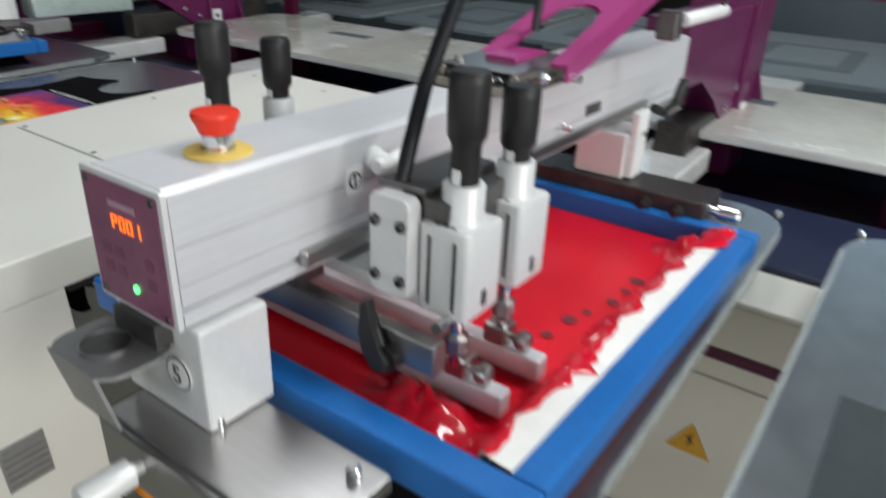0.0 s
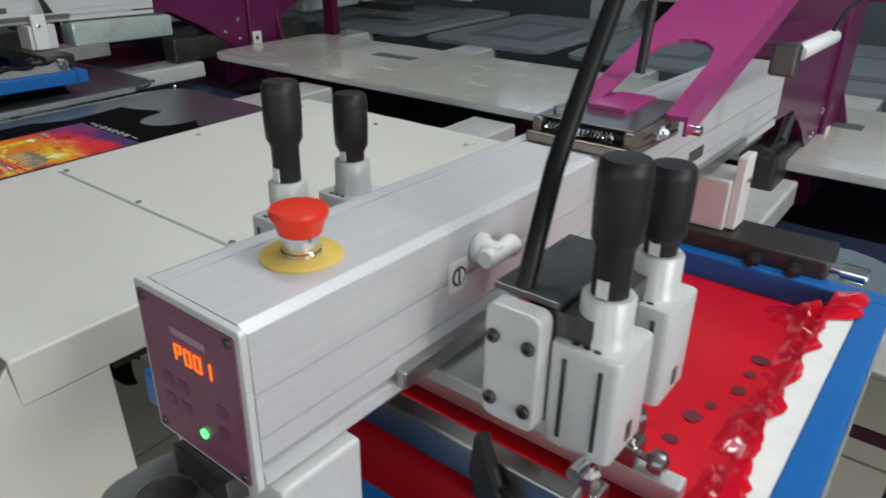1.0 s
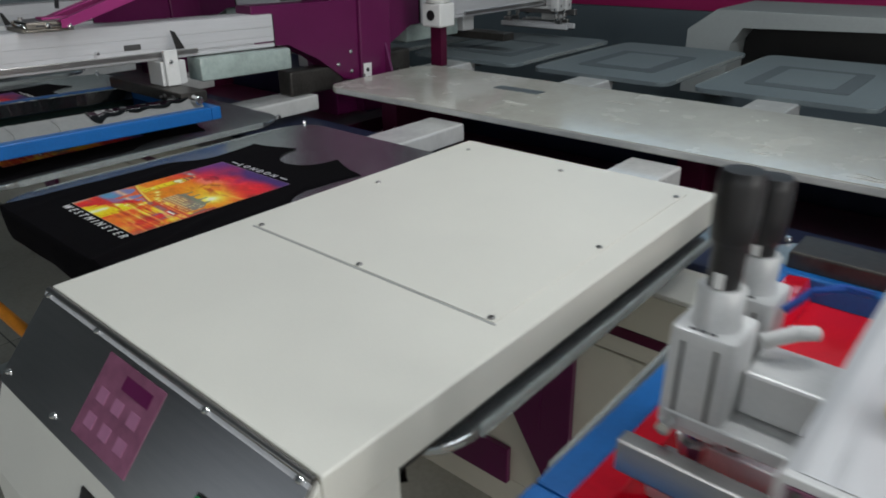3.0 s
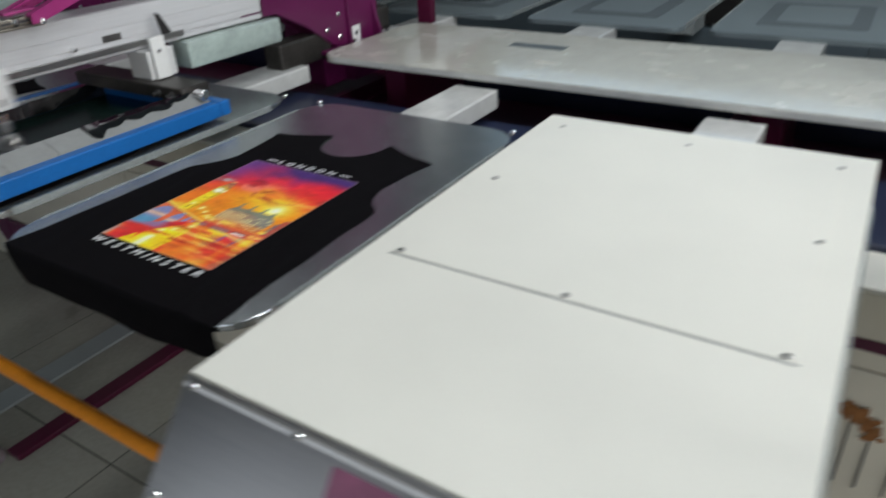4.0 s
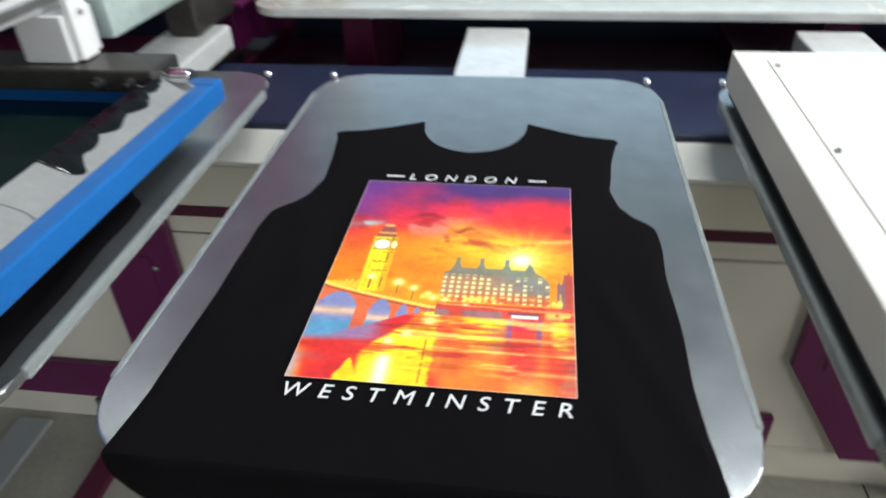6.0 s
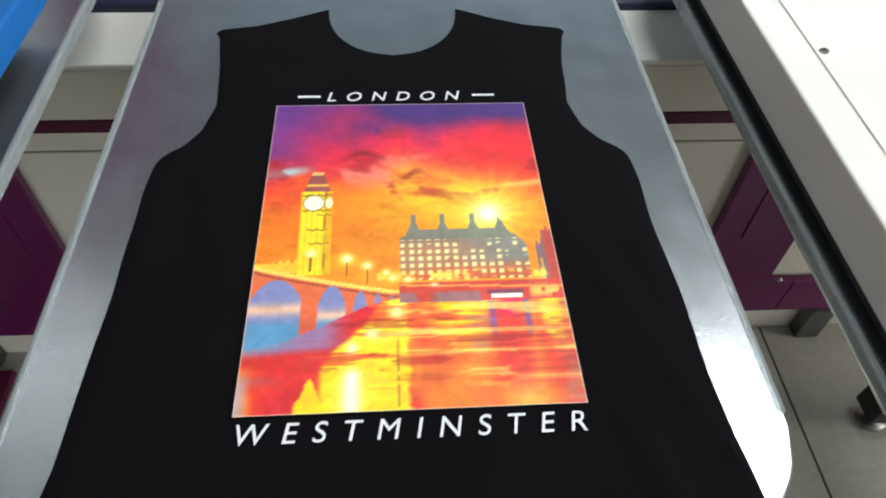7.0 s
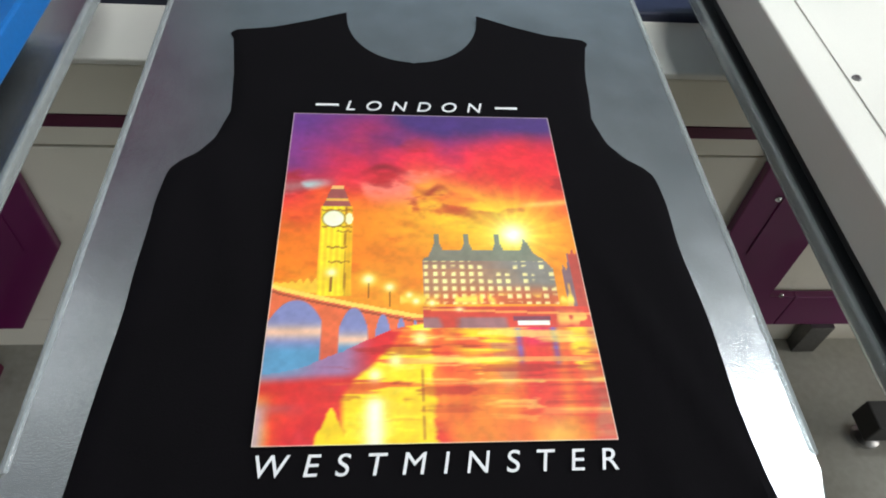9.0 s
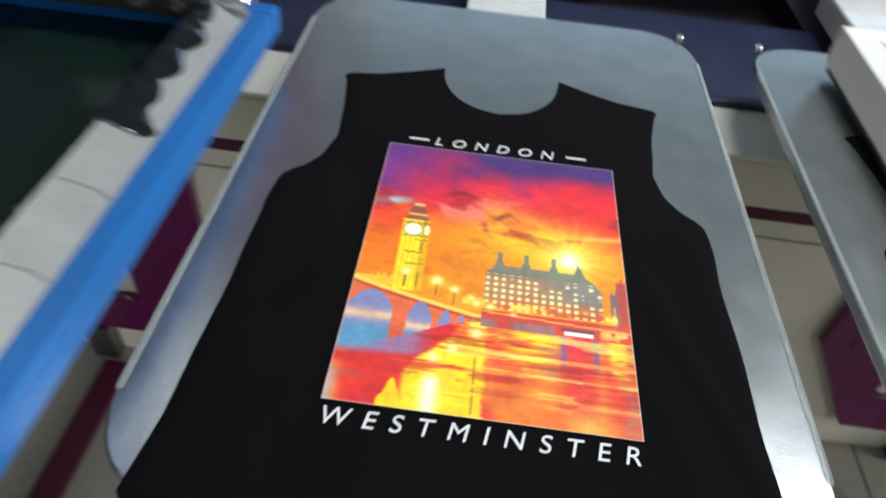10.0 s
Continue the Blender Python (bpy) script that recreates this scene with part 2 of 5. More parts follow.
def tube(points, radius, n=10, bm=None):
    """A round rod along points."""
    bm = bm or bmesh.new()
    pts = [Vector(p) for p in points]
    rows = []
    for i, p in enumerate(pts):
        d = (pts[min(i + 1, len(pts) - 1)] - pts[max(i - 1, 0)]).normalized()
        side = d.cross(Vector((0.31, 0.87, 0.39))).normalized()
        up = d.cross(side)
        rows.append([bm.verts.new(p + radius * (math.cos(2 * math.pi * k / n) * side + math.sin(2 * math.pi * k / n) * up)) for k in range(n)])
    for a, b in zip(rows, rows[1:]):
        for k in range(n):
            bm.faces.new((a[k], a[(k + 1) % n], b[(k + 1) % n], b[k]))
    bm.faces.new(rows[0][::-1])
    bm.faces.new(rows[-1])
    return bm


def screw(x, y, z, axis, mat, parent, r=0.006, out=0.003):
    rings = [(r, 0), (r, out * 0.6), (r * 0.8, out), (r * 0.45, out), (r * 0.4, out * 0.3)]
    return part("screw", lathe(rings, axis, (x, y, z), 12), mat, parent, smooth=True)


def lettering(name, words, size, m, mat, parent, shear=0.0, spacing=1.0, thick=0.0004):
    cu = bpy.data.curves.new(name, "FONT")
    cu.body, cu.size, cu.shear, cu.space_character, cu.extrude = words, size, shear, spacing, thick
    cu.align_x = "LEFT"
    tmp = new(name + "_outline", cu)
    me = bpy.data.meshes.new_from_object(tmp.evaluated_get(bpy.context.evaluated_depsgraph_get()))
    bpy.data.objects.remove(tmp)
    whole = bmesh.new()
    whole.from_mesh(me)
    bpy.data.meshes.remove(me)
    bmesh.ops.remove_doubles(whole, verts=whole.verts, dist=0.00001)
    left = set(whole.verts)
    while left:
        island, queue = [], [left.pop()]
        while queue:
            v = queue.pop()
            island.append(v)
            for e in v.link_edges:
                o = e.other_vert(v)
                if o in left:
                    left.remove(o)
                    queue.append(o)
        index = {v: i for i, v in enumerate(island)}
        faces = [[index[v] for v in f.verts] for f in whole.faces if f.verts[0] in index]
        letter = bpy.data.meshes.new(name)
        letter.from_pydata([v.co[:] for v in island], [], faces)
        letter.materials.append(mat)
        ob = new(name, letter)
        ob.parent = parent
        ob.matrix_basis = m
    whole.free()


# ---- the hall ----
tagged(part("floor", box(-9, 5, -3.75, 7.2, -0.12, 0.0), JOINT), "grey floor tiles with dark dirty joints", "floor", kind="structure")
# south wall, out of view, with openings made for the added fill lamps
tagged(part("wall_south", box(-9, 5, -3.9, -3.752, 0, 1.0), GREYWALL), "plain grey wall below the added fill-light openings", "wall", kind="structure")
tagged(part("wall_south_top", box(-9, 5, -3.9, -3.752, 2.8, CEIL), GREYWALL), "plain grey wall above the added fill-light openings", "wall", kind="structure")
for i, (a, b) in enumerate(((-9, -5.4), (-3.0, -2.1), (0.3, 1.2), (3.6, 5))):
    tagged(part("wall_pier_%d" % (i + 1), box(a, b, -3.9, -3.752, 1.0, 2.8), GREYWALL), "plain grey wall between the added fill-light openings", "wall", kind="structure")
for i, (a, b, lo, hi) in enumerate(((-9, 5, 0, 2.5), (-9, 5, 3.4, CEIL), (-9, -5, 2.5, 3.4), (4, 5, 2.5, 3.4))):
    tagged(part("wall_north_%d" % (i + 1), box(a, b, 7.2, 7.4, lo, hi), WALL), "plain white far wall round a high window band", "wall", kind="structure")
tagged(part("wall_west", box(-9.2, -9, -3.9, 7.4, 0, CEIL), WALL), "plain white side wall", "wall", kind="structure")
for i, (y0, y1, z0, z1) in enumerate(((-3.9, -2.1, 0, CEIL), (0.9, 7.4, 0, CEIL), (-2.1, 0.9, 0, 1.7), (-2.1, 0.9, 3.1, CEIL))):
    tagged(part("wall_east_%d" % (i + 1), box(5, 5.2, y0, y1, z0, z1), WALL), "plain white side wall beside a window", "wall", kind="structure")
tagged(part("ceiling", box(-9.2, 5.2, -3.9, 7.4, CEIL, CEIL + 0.15), WALL), "plain white ceiling", "ceiling", kind="structure")
for lx, ly in LAMPS:
    lamp = thing("ceiling_light", lx, ly, CEIL, "white twin-tube fluorescent light on the ceiling", "ceiling light", "ceiling lights")
    part("housing", box(-0.66, 0.66, -0.16, 0.16, -0.09, 0.0, 0.01), WHITE, lamp)
    for s in (-0.08, 0.08):
        part("tube", lathe([(0.013, -0.6), (0.013, 0.6)], "x", (0, s, -0.115), 10), LAMPGLOW, lamp, smooth=True)

# ---- the printing machine: base and middle ----
PITCH, SHIRT_X, TOP = 0.76, -2.122, 0.95
NEAR_Y0, NEAR_Y1 = 0.45, 1.405
HEAD_X = -0.602


def machine_base():
    base = thing("machine_base", -1.4, 2.05, 0, "cream steel machine base with maroon stripe and purple braces", "machine base")
    for s in (1, -1):
        y = -0.82 * s
        a, b = min(y, y + 0.03 * s), max(y, y + 0.03 * s)
        part("upper_panel", box(-4.6, 4.6, a, b, 0.722, 0.82, 0.003), CREAM, base)
        part("stripe", box(-4.6, 4.6, a - 0.002, b + 0.002, 0.697, 0.7215), MAROON, base, "thin maroon stripe")
        lo, hi = min(y, y + 0.15 * s), max(y, y + 0.15 * s)
        part("ledge", box(-4.6, 4.6, lo, hi, 0.8205, 0.832, 0.003), CREAM_LIGHT, base)
        lo, hi = min(y + 0.151 * s, y + 0.50 * s), max(y + 0.151 * s, y + 0.50 * s)
        part("track_cover", box(-4.6, 4.6, lo, hi, 0.60, 0.845, 0.006), NAVY, base, "dark navy track cover")
        part("narrow_panel", box(-4.6, 4.6, a, b, 0.655, 0.6965, 0.002), CREAM, base)
        part("backing", box(-4.6, 4.6, a + 0.010, b - 0.010, 0.112, 0.6545), JOINT, base, "dark gap behind the panels")
        for k in range(7):
            x0 = -4.932 + k * 1.533
            part("side_panel", box(max(-4.6, x0 + 0.003), min(4.6, x0 + 1.530), a, b, 0.115, 0.650, 0.003), CREAM, base)
        part("plinth", box(-4.6, 4.6, a + 0.004, b, 0.0, 0.110), CREAM, base)
    part("core", box(-4.55, 4.55, -0.30, 0.30, 0.05, 0.70), MAROON, base)
    for x in (-3.04, -1.52, 0.0, 1.52, 3.04):
        part("cross_arm", box(x - 0.06, x + 0.06, -0.79, 0.79, 0.70, 0.76), MAROON, base)
    return base


machine_base()


def purple_frame(x, y):
    """A purple U-shaped sheet frame with cut lower corners in front of the base panels."""
    t = thing("base_frame", x, y, 0, "purple sheet steel U-shaped frame at the machine base", "base frame", "purple base frames")
    for s in (-1, 1):
        bm = prism([(s * 0.853, 0.69), (s * 0.668, 0.69), (s * 0.668, 0.2355), (s * 0.60, 0.2355), (s * 0.60, 0.116), (s * 0.677, 0.116), (s * 0.853, 0.40)], 0, 0.02, "y", 0.003)
        leg = part("leg_plate", bm, PURPLE, t)
        part("pressed_slot", prism([(s * 0.79, 0.60), (s * 0.75, 0.60), (s * 0.75, 0.36), (s * 0.79, 0.40)], -0.003, 0.001, "y"), PURPLE, leg)
        screw(s * 0.80, -0.001, 0.57, "y", CHROME, leg, 0.007, -0.004)
        screw(s * 0.64, -0.001, 0.245, "y", CHROME, leg, 0.006, -0.004)
    part("foot_bar", box(-0.5995, 0.5995, 0.0, 0.02, 0.116, 0.2355, 0.003), PURPLE, t)
    for s in (-1, 1):
        part("floor_leg", box(s * 0.5, s * 0.5 + 0.06, -0.01, 0.025, 0.0, 0.1155), STEEL_DARK, t)
    return t


for bx in (-0.602, -3.642):
    purple_frame(bx, 1.205)


def side_brace():
    """A purple sheet leg with a foot bar that runs on behind the flash unit."""
    t = thing("base_frame", -2.0, 1.205, 0, "purple sheet steel leg and foot bar at the machine base", "base frame", "purple base frames")
    leg = part("leg_plate", prism([(-0.185, 0.69), (0.0, 0.69), (0.0, 0.2355), (0.07, 0.2355), (0.07, 0.116), (-0.010, 0.116), (-0.185, 0.40)], 0, 0.02, "y", 0.003), PURPLE, t)
    screw(-0.05, -0.001, 0.57, "y", CHROME, leg, 0.007, -0.004)
    part("foot_bar", box(0.0705, 0.55, 0.0, 0.02, 0.116, 0.2355, 0.003), PURPLE, t)
    part("floor_leg", box(-0.110, -0.062, -0.022, 0.02, 0.0, 0.1155, 0.008), BLACK, t, "black levelling foot")


side_brace()


def levelling_leg():
    lg = thing("levelling_leg", -0.9, 0.965, 0, "black steel levelling leg on a round foot", "machine leg")
    part("beam", box(-0.15, 0.5, -0.035, 0.035, 0.045, 0.115, 0.004), BLACK, lg)
    part("foot", lathe([(0.032, 0), (0.032, 0.012), (0.012, 0.02), (0.012, 0.0445)], "z", (-0.11, -0.005, 0), 16), STEEL, lg, smooth=True)
    part("riser", box(0.42, 0.5, 0.036, 0.235, 0.045, 0.115, 0.004), BLACK, lg)


levelling_leg()


def warning_sign():
    sg = thing("warning_sign", -0.325, 1.228, 0.49, "yellow triangular warning sticker on the base panel", "sticker")
    part("triangle", prism([(-0.045, -0.035), (0.045, -0.035), (0.0, 0.042)], -0.002, 0.0, "y"), AMBERFILM, sg)
    part("bolt_mark", prism([(-0.006, -0.02), (0.008, -0.002), (0.002, 0.0), (0.006, 0.022), (-0.008, 0.002), (-0.001, 0.0)], -0.003, -0.002, "y"), INKBAR, sg)


warning_sign()


def spine_board():
    b = thing("centre_board", -1.3, 2.05, 0.957, "long pale board wrapped in clear plastic film over the machine's middle", "board")
    out = rounded(-1.45, 3.4, -0.30, 0.29, 0.07)
    part("board", prism(out, 0, 0.022, "z", 0.003), BOARD, b)
    for x in (-0.79, 0.73, 2.25):
        part("slot", box(x - 0.10, x + 0.10, 0.055, 0.11, 0.022, 0.0235), FARPAD, b, "grey recessed slot")
    rng = random.Random(21)
    for k in range(26):
        x, y = rng.uniform(-1.3, 2.3), rng.choice((-0.285, -0.27, -0.22, -0.1, 0.1)) + rng.uniform(-0.02, 0.02)
        a, n = rng.uniform(-0.9, 0.9), rng.uniform(0.02, 0.055)
        pts = [(x + n * (q - 1.5) * math.cos(a) / 1.5, y + 0.3 * n * (q - 1.5) * math.sin(a) / 1.5 + 0.003 * (q % 2), 0.0215 + 0.0012 * (q in (1, 2))) for q in range(4)]
        part("film_wrinkle", tube(pts, 0.0016, 6), GLOSS, b, smooth=True)
    part("edge_strip", box(-1.38, 3.35, -0.3035, -0.3005, 0.003, 0.019), WRAP, b)
    for x in (-1.2, 0, 1.2, 2.4):
        part("riser", box(x - 0.04, x + 0.04, -0.2, 0.2, -0.257, -0.0005), MAROON, b)
    return b


spine_board()


# ---- platens and shirts ----
def make_platen(far=False):
    p = thing("platen", 0, 0, 0, "bare metal platen, its grey darkened for the dim far side, with a dark square pad" if far else "galvanised metal printing platen with rounded corners", "platen", "far platens" if far else "near platens")
    half = 0.3275
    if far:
        # plate colour carries the weak light of the far side
        part("plate", prism(rounded(-half, half, -0.4775, 0.4775, 0.05), -0.018, 0, "z", 0.003), DIMPLATEN, p)
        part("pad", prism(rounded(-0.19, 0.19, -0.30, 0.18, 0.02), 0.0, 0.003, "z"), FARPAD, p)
        part("pad_centre", prism(rounded(-0.13, 0.13, -0.24, 0.12, 0.02), 0.003, 0.005, "z"), DIMPLATEN, p)
    else:
        part("plate", prism(rounded(-half, half, -0.4775, 0.4775, 0.085, 8), -0.014, 0, "z", 0.003), PLATEN, p)
    for s in (-1, 1):
        part("edge_wrap", box(s * half - 0.004, s * half + 0.004, -0.38, 0.38, -0.016, 0.0015, 0.002), FILM, p, "clear film over the edge")
    arm_sign = -1 if far else 1
    y0, y1 = sorted((arm_sign * 0.44, arm_sign * 0.83))
    part("support_arm", box(-0.075, 0.075, y0, y1, -0.075, -0.0145, 0.006), WRAP, p, "pale arm wrapped in clear film")
    part("under_rail", box(-0.04, 0.04, -0.40, 0.40, -0.05, -0.015), STEEL_DARK, p)
    if not far:
        for s in (-1, 1):
            part("corner_bolt", lathe([(0.008, -0.001), (0.008, 0.006), (0.005, 0.009)], "z", (s * 0.31, 0.46, 0), 10), CHROME, p, smooth=True)
    return p


def fbm(u, v, su, sv, seed, octaves=4):
    """Smooth value noise from 0 to 1 on arrays."""
    total, amp, norm = 0.0, 1.0, 0.0
    for o in range(octaves):
        rng = np.random.RandomState(seed + o)
        g = rng.rand(64, 64)
        x, y = np.abs(u * su * 2 ** o), np.abs(v * sv * 2 ** o)
        i, j = np.floor(x).astype(int), np.floor(y).astype(int)
        fx, fy = x - i, y - j
        fx, fy = fx * fx * (3 - 2 * fx), fy * fy * (3 - 2 * fy)
        i0, i1, j0, j1 = i % 64, (i + 1) % 64, j % 64, (j + 1) % 64
        total = total + amp * ((g[j0, i0] * (1 - fx) + g[j0, i1] * fx) * (1 - fy) + (g[j1, i0] * (1 - fx) + g[j1, i1] * fx) * fy)
        norm += amp
        amp *= 0.5
    return total / norm


def blend(base, colour, mask):
    mask = np.clip(mask, 0, 1)[..., None]
    return base * (1 - mask) + np.array(colour) * mask


def step(a, b, x):
    t = np.clip((x - a) / (b - a), 0, 1)
    return t * t * (3 - 2 * t)


def artwork(u, v):
    """The sunset picture printed on the shirts: u to the right, v up, both 0 to 1."""
    n = fbm(u, v, 4, 5, 11)
    n2 = fbm(u + 0.5 * v, v, 3, 8, 31, 5)
    n3 = fbm(u + 0.3 * v, v, 5, 12, 77, 5)
    h = v + 0.20 * (n - 0.5) + 0.14 * (n2 - 0.5)
    stops = [0.36, 0.50, 0.58, 0.66, 0.74, 0.83, 0.91, 0.99]
    pal = [(0.97, 0.58, 0.10), (0.94, 0.46, 0.06), (0.95, 0.44, 0.08), (0.93, 0.32, 0.14), (0.88, 0.20, 0.22), (0.88, 0.15, 0.27), (0.55, 0.15, 0.38), (0.27, 0.16, 0.42)]
    sky = np.stack([np.interp(h, stops, [c[k] for c in pal]) for k in range(3)], -1)
    # purple left side, red right side, pale streak
    sky = blend(sky, (0.42, 0.20, 0.52), step(0.30, 0.0, u + 0.25 * (n - 0.5)) * step(0.70, 0.80, v) * 0.85)
    sky = blend(sky, (0.90, 0.12, 0.16), step(0.60, 0.80, u + 0.3 * (n2 - 0.5)) * step(0.60, 0.68, v) * step(0.95, 0.85, v) * 0.6)
    sky = blend(sky, (0.68, 0.82, 0.84), step(0.20, 0.08, u) * step(0.035, 0.0, np.abs(v - 0.715 + 0.05 * (n2 - 0.5) - 0.08 * u)) * 0.9)
    # yellow light spreading up and to the side from the sun
    beam = np.exp(-((v - 0.56 - 0.42 * (0.80 - u)) / 0.075) ** 2) * step(0.38, 0.55, u) * step(0.85, 0.75, u)
    sky = blend(sky, (1.0, 0.72, 0.20), beam * step(0.30, 0.60, n3 + 0.12) * 0.95)
    sky = blend(sky, (1.0, 0.80, 0.14), np.exp(-((u - 0.66) / 0.30) ** 2 - ((v - 0.595) / 0.095) ** 2) * (0.85 + 1.1 * (n3 - 0.45)))
    # clouds: pink lit edges and dark bellies
    sky = blend(sky, (1.0, 0.52, 0.46), step(0.52, 0.66, n3) * step(0.62, 0.70, v) * step(0.92, 0.82, v) * step(0.75, 0.5, u) * 0.75)
    sky = blend(sky, (0.66, 0.12, 0.14), step(0.56, 0.68, fbm(u + 0.2 * v, v, 6, 15, 177, 5)) * step(0.56, 0.64, v) * step(0.95, 0.80, v) * 0.6)
    sky = blend(sky, (0.84, 0.30, 0.05), step(0.52, 0.72, fbm(u, v, 4, 16, 277, 4)) * step(0.64, 0.56, v) * step(0.55, 0.35, u) * 0.55)
    sky = blend(sky, (0.52, 0.10, 0.14), np.exp(-((u - 0.35) / 0.075) ** 2 - ((v - 0.765 - 0.02 * np.cos((u - 0.35) * 22)) / 0.014) ** 2) * 0.85)
    sky = blend(sky, (0.60, 0.14, 0.12), np.exp(-((u - 0.52) / 0.05) ** 2 - ((v - 0.70 - 0.012 * np.sin(u * 60)) / 0.014) ** 2) * 0.75)
    sky = blend(sky, (1.0, 0.66, 0.34), np.exp(-((v - 0.655 - 0.06 * (u - 0.9) + 0.02 * (n3 - 0.5)) / 0.010) ** 2) * step(0.80, 0.88, u) * 0.9)
    du, dv = (u - 0.79) * 0.3, (v - 0.55) * 0.403
    d, ang = np.hypot(du, dv), np.arctan2(dv, du)
    rays = step(0.45, 0.9, 0.5 + 0.5 * np.sin(ang * 17 + 5 * n))
    sky = blend(sky, (1.0, 0.84, 0.22), rays * np.exp(-d / 0.030) * 0.7)
    sky = blend(sky, (1.0, 0.90, 0.35), np.exp(-(d / 0.032) ** 2))
    sky = blend(sky, (1.0, 1.0, 0.92), np.exp(-(d / 0.0135) ** 2))
    out = sky
    # tower
    lean = 0.02 * (v - 0.4)
    tu = u - 0.192 + lean
    body = step(0.056, 0.051, np.abs(tu)) * (v < 0.640) * (v > 0.36)
    out = blend(out, (1.0, 0.86, 0.16), body)
    out = blend(out, (0.96, 0.68, 0.06), body * (0.5 + 0.5 * np.sin(tu * 330)) * 0.45)
    out = blend(out, (0.86, 0.56, 0.06), body * (tu > 0.030) * 0.6)
    for lv, a0, a1 in ((0.46, -0.02, 0.05), (0.505, -0.03, 0.04), (0.555, 0.0, 0.055), (0.572, -0.05, 0.055), (0.626, -0.05, 0.055)):
        out = blend(out, (0.62, 0.36, 0.05), body * (np.abs(v - lv - 0.002 * np.sin(u * 200)) < 0.0028) * (tu > a0) * (tu < a1) * 0.75)
    out = blend(out, (0.60, 0.34, 0.05), body * (np.abs(tu - 0.031) < 0.0035) * step(0.42, 0.6, fbm(u, v, 3, 30, 19, 2) + 0.1) * 0.7)
    roof = (v >= 0.640) & (v < 0.712) & (np.abs(tu) < 0.048 - (v - 0.640) * 0.40)
    out = blend(out, (0.60, 0.30, 0.30), roof * 0.95)
    out = blend(out, (0.92, 0.66, 0.30), roof * (np.abs(v - 0.662) < 0.005))
    out = blend(out, (0.98, 0.70, 0.42), roof * (v > 0.70))
    out = blend(out, (0.30, 0.18, 0.05), step(0.0125, 0.0115, np.hypot((tu + 0.010) * 0.3, (v - 0.598) * 0.403)) * 0.5)
    out = blend(out, (1.0, 0.98, 0.84), step(0.0115, 0.0095, np.hypot((tu + 0.010) * 0.3, (v - 0.598) * 0.403)))
    out = blend(out, (1.0, 0.95, 0.70), step(0.0085, 0.007, np.hypot((tu - 0.043) * 0.62, (v - 0.598) * 0.403)))
    spikes = (u < 0.14) & (v > 0.37) & (v < 0.395 + 0.035 * np.abs(np.sin(u * 130)) * fbm(u, v, 20, 2, 8, 1))
    out = blend(out, (1.0, 0.76, 0.22), spikes * 0.9)
    # long building
    roofline = 0.470 + 0.026 * step(0.47, 0.54, u) * step(0.89, 0.82, u)
    for g in (0.525, 0.625, 0.73, 0.825):
        roofline = np.maximum(roofline, 0.540 - 1.5 * np.abs(u - g) ** 0.9)
        roofline = np.where(np.abs(u - g) < 0.008, 0.549, roofline)
    bld = (u > 0.475 + 0.3 * np.clip(v - 0.46, 0, 1)) & (u < 0.905 - 0.9 * np.clip(v - 0.44, 0, 1))
    out = blend(out, (0.42, 0.46, 0.48), (bld & (v > 0.44) & (v < roofline)) * 0.85)
    wall = bld & (v > 0.335) & (v <= 0.465)
    out = blend(out, (0.66, 0.46, 0.38), wall * 0.9)
    out = blend(out, (0.50, 0.50, 0.50), wall * step(0.60, 0.78, u + 0.2 * (n3 - 0.5)) * 0.8)
    out = blend(out, (0.86, 0.34, 0.16), wall * step(0.40, 0.345, v + 0.04 * (n3 - 0.5)) * 0.85)
    lit = fbm(u, v, 36, 48, 5, 1) + 0.25 * step(0.78, 0.62, u)
    win = wall * step(0.34, 0.20, np.abs(((u * 34) % 1) - 0.5)) * step(0.36, 0.22, np.abs(((v * 46) % 1) - 0.5)) * step(0.42, 0.62, lit)
    out = blend(out, (1.0, 0.90, 0.62), win * 0.95)
    tower2 = (u > 0.935) & (v > 0.33) & (v < 0.455 + 0.05 * step(0.95, 0.97, u) - 0.02 * np.abs(np.sin(u * 160)))
    out = blend(out, (0.70, 0.22, 0.24), tower2 * 0.85)
    out = blend(out, (0.46, 0.40, 0.45), tower2 * (u < 0.965) * 0.8)
    out = blend(out, (1.0, 0.70, 0.30), ((u > 0.905) & (u < 0.95) & (v > 0.33) & (v < 0.40)) * step(0.45, 0.6, fbm(u, v, 40, 26, 23, 2)) * 0.8)
    glit = step(0.46, 0.62, fbm(u, v, 38, 26, 9, 2))
    out = blend(out, (1.0, 0.84, 0.34), np.exp(-((v - 0.350) / 0.014) ** 2) * (u > 0.40) * glit)
    # bridge and arches
    deck = 0.385 - 0.085 * np.clip(u / 0.45, 0, 1) ** 0.85
    stone = (v < deck) & (v > 0.15) & (u < 0.50)
    out = blend(out, (0.90, 0.40, 0.24), stone)
    out = blend(out, (0.84, 0.34, 0.26), stone * step(0.28, 0.20, v) * 0.6)
    out = blend(out, (1.0, 0.80, 0.36), (np.abs(v - deck - 0.004) < 0.006) * (u < 0.50))
    out = blend(out, (0.55, 0.22, 0.14), (np.abs(v - deck + 0.010) < 0.003) * (u < 0.50) * 0.7)
    for c, w, top, low in ((0.082, 0.083, 0.352, 0.14), (0.258, 0.046, 0.330, 0.17), (0.347, 0.026, 0.312, 0.19), (0.402, 0.017, 0.303, 0.205), (0.445, 0.011, 0.297, 0.215)):
        rim = top - 0.062 * (np.abs(u - c) / w) ** 2.2
        arch = step(0, 0.006, w - np.abs(u - c)) * step(0, 0.006, rim - v) * step(-0.02, 0.02, v - low)
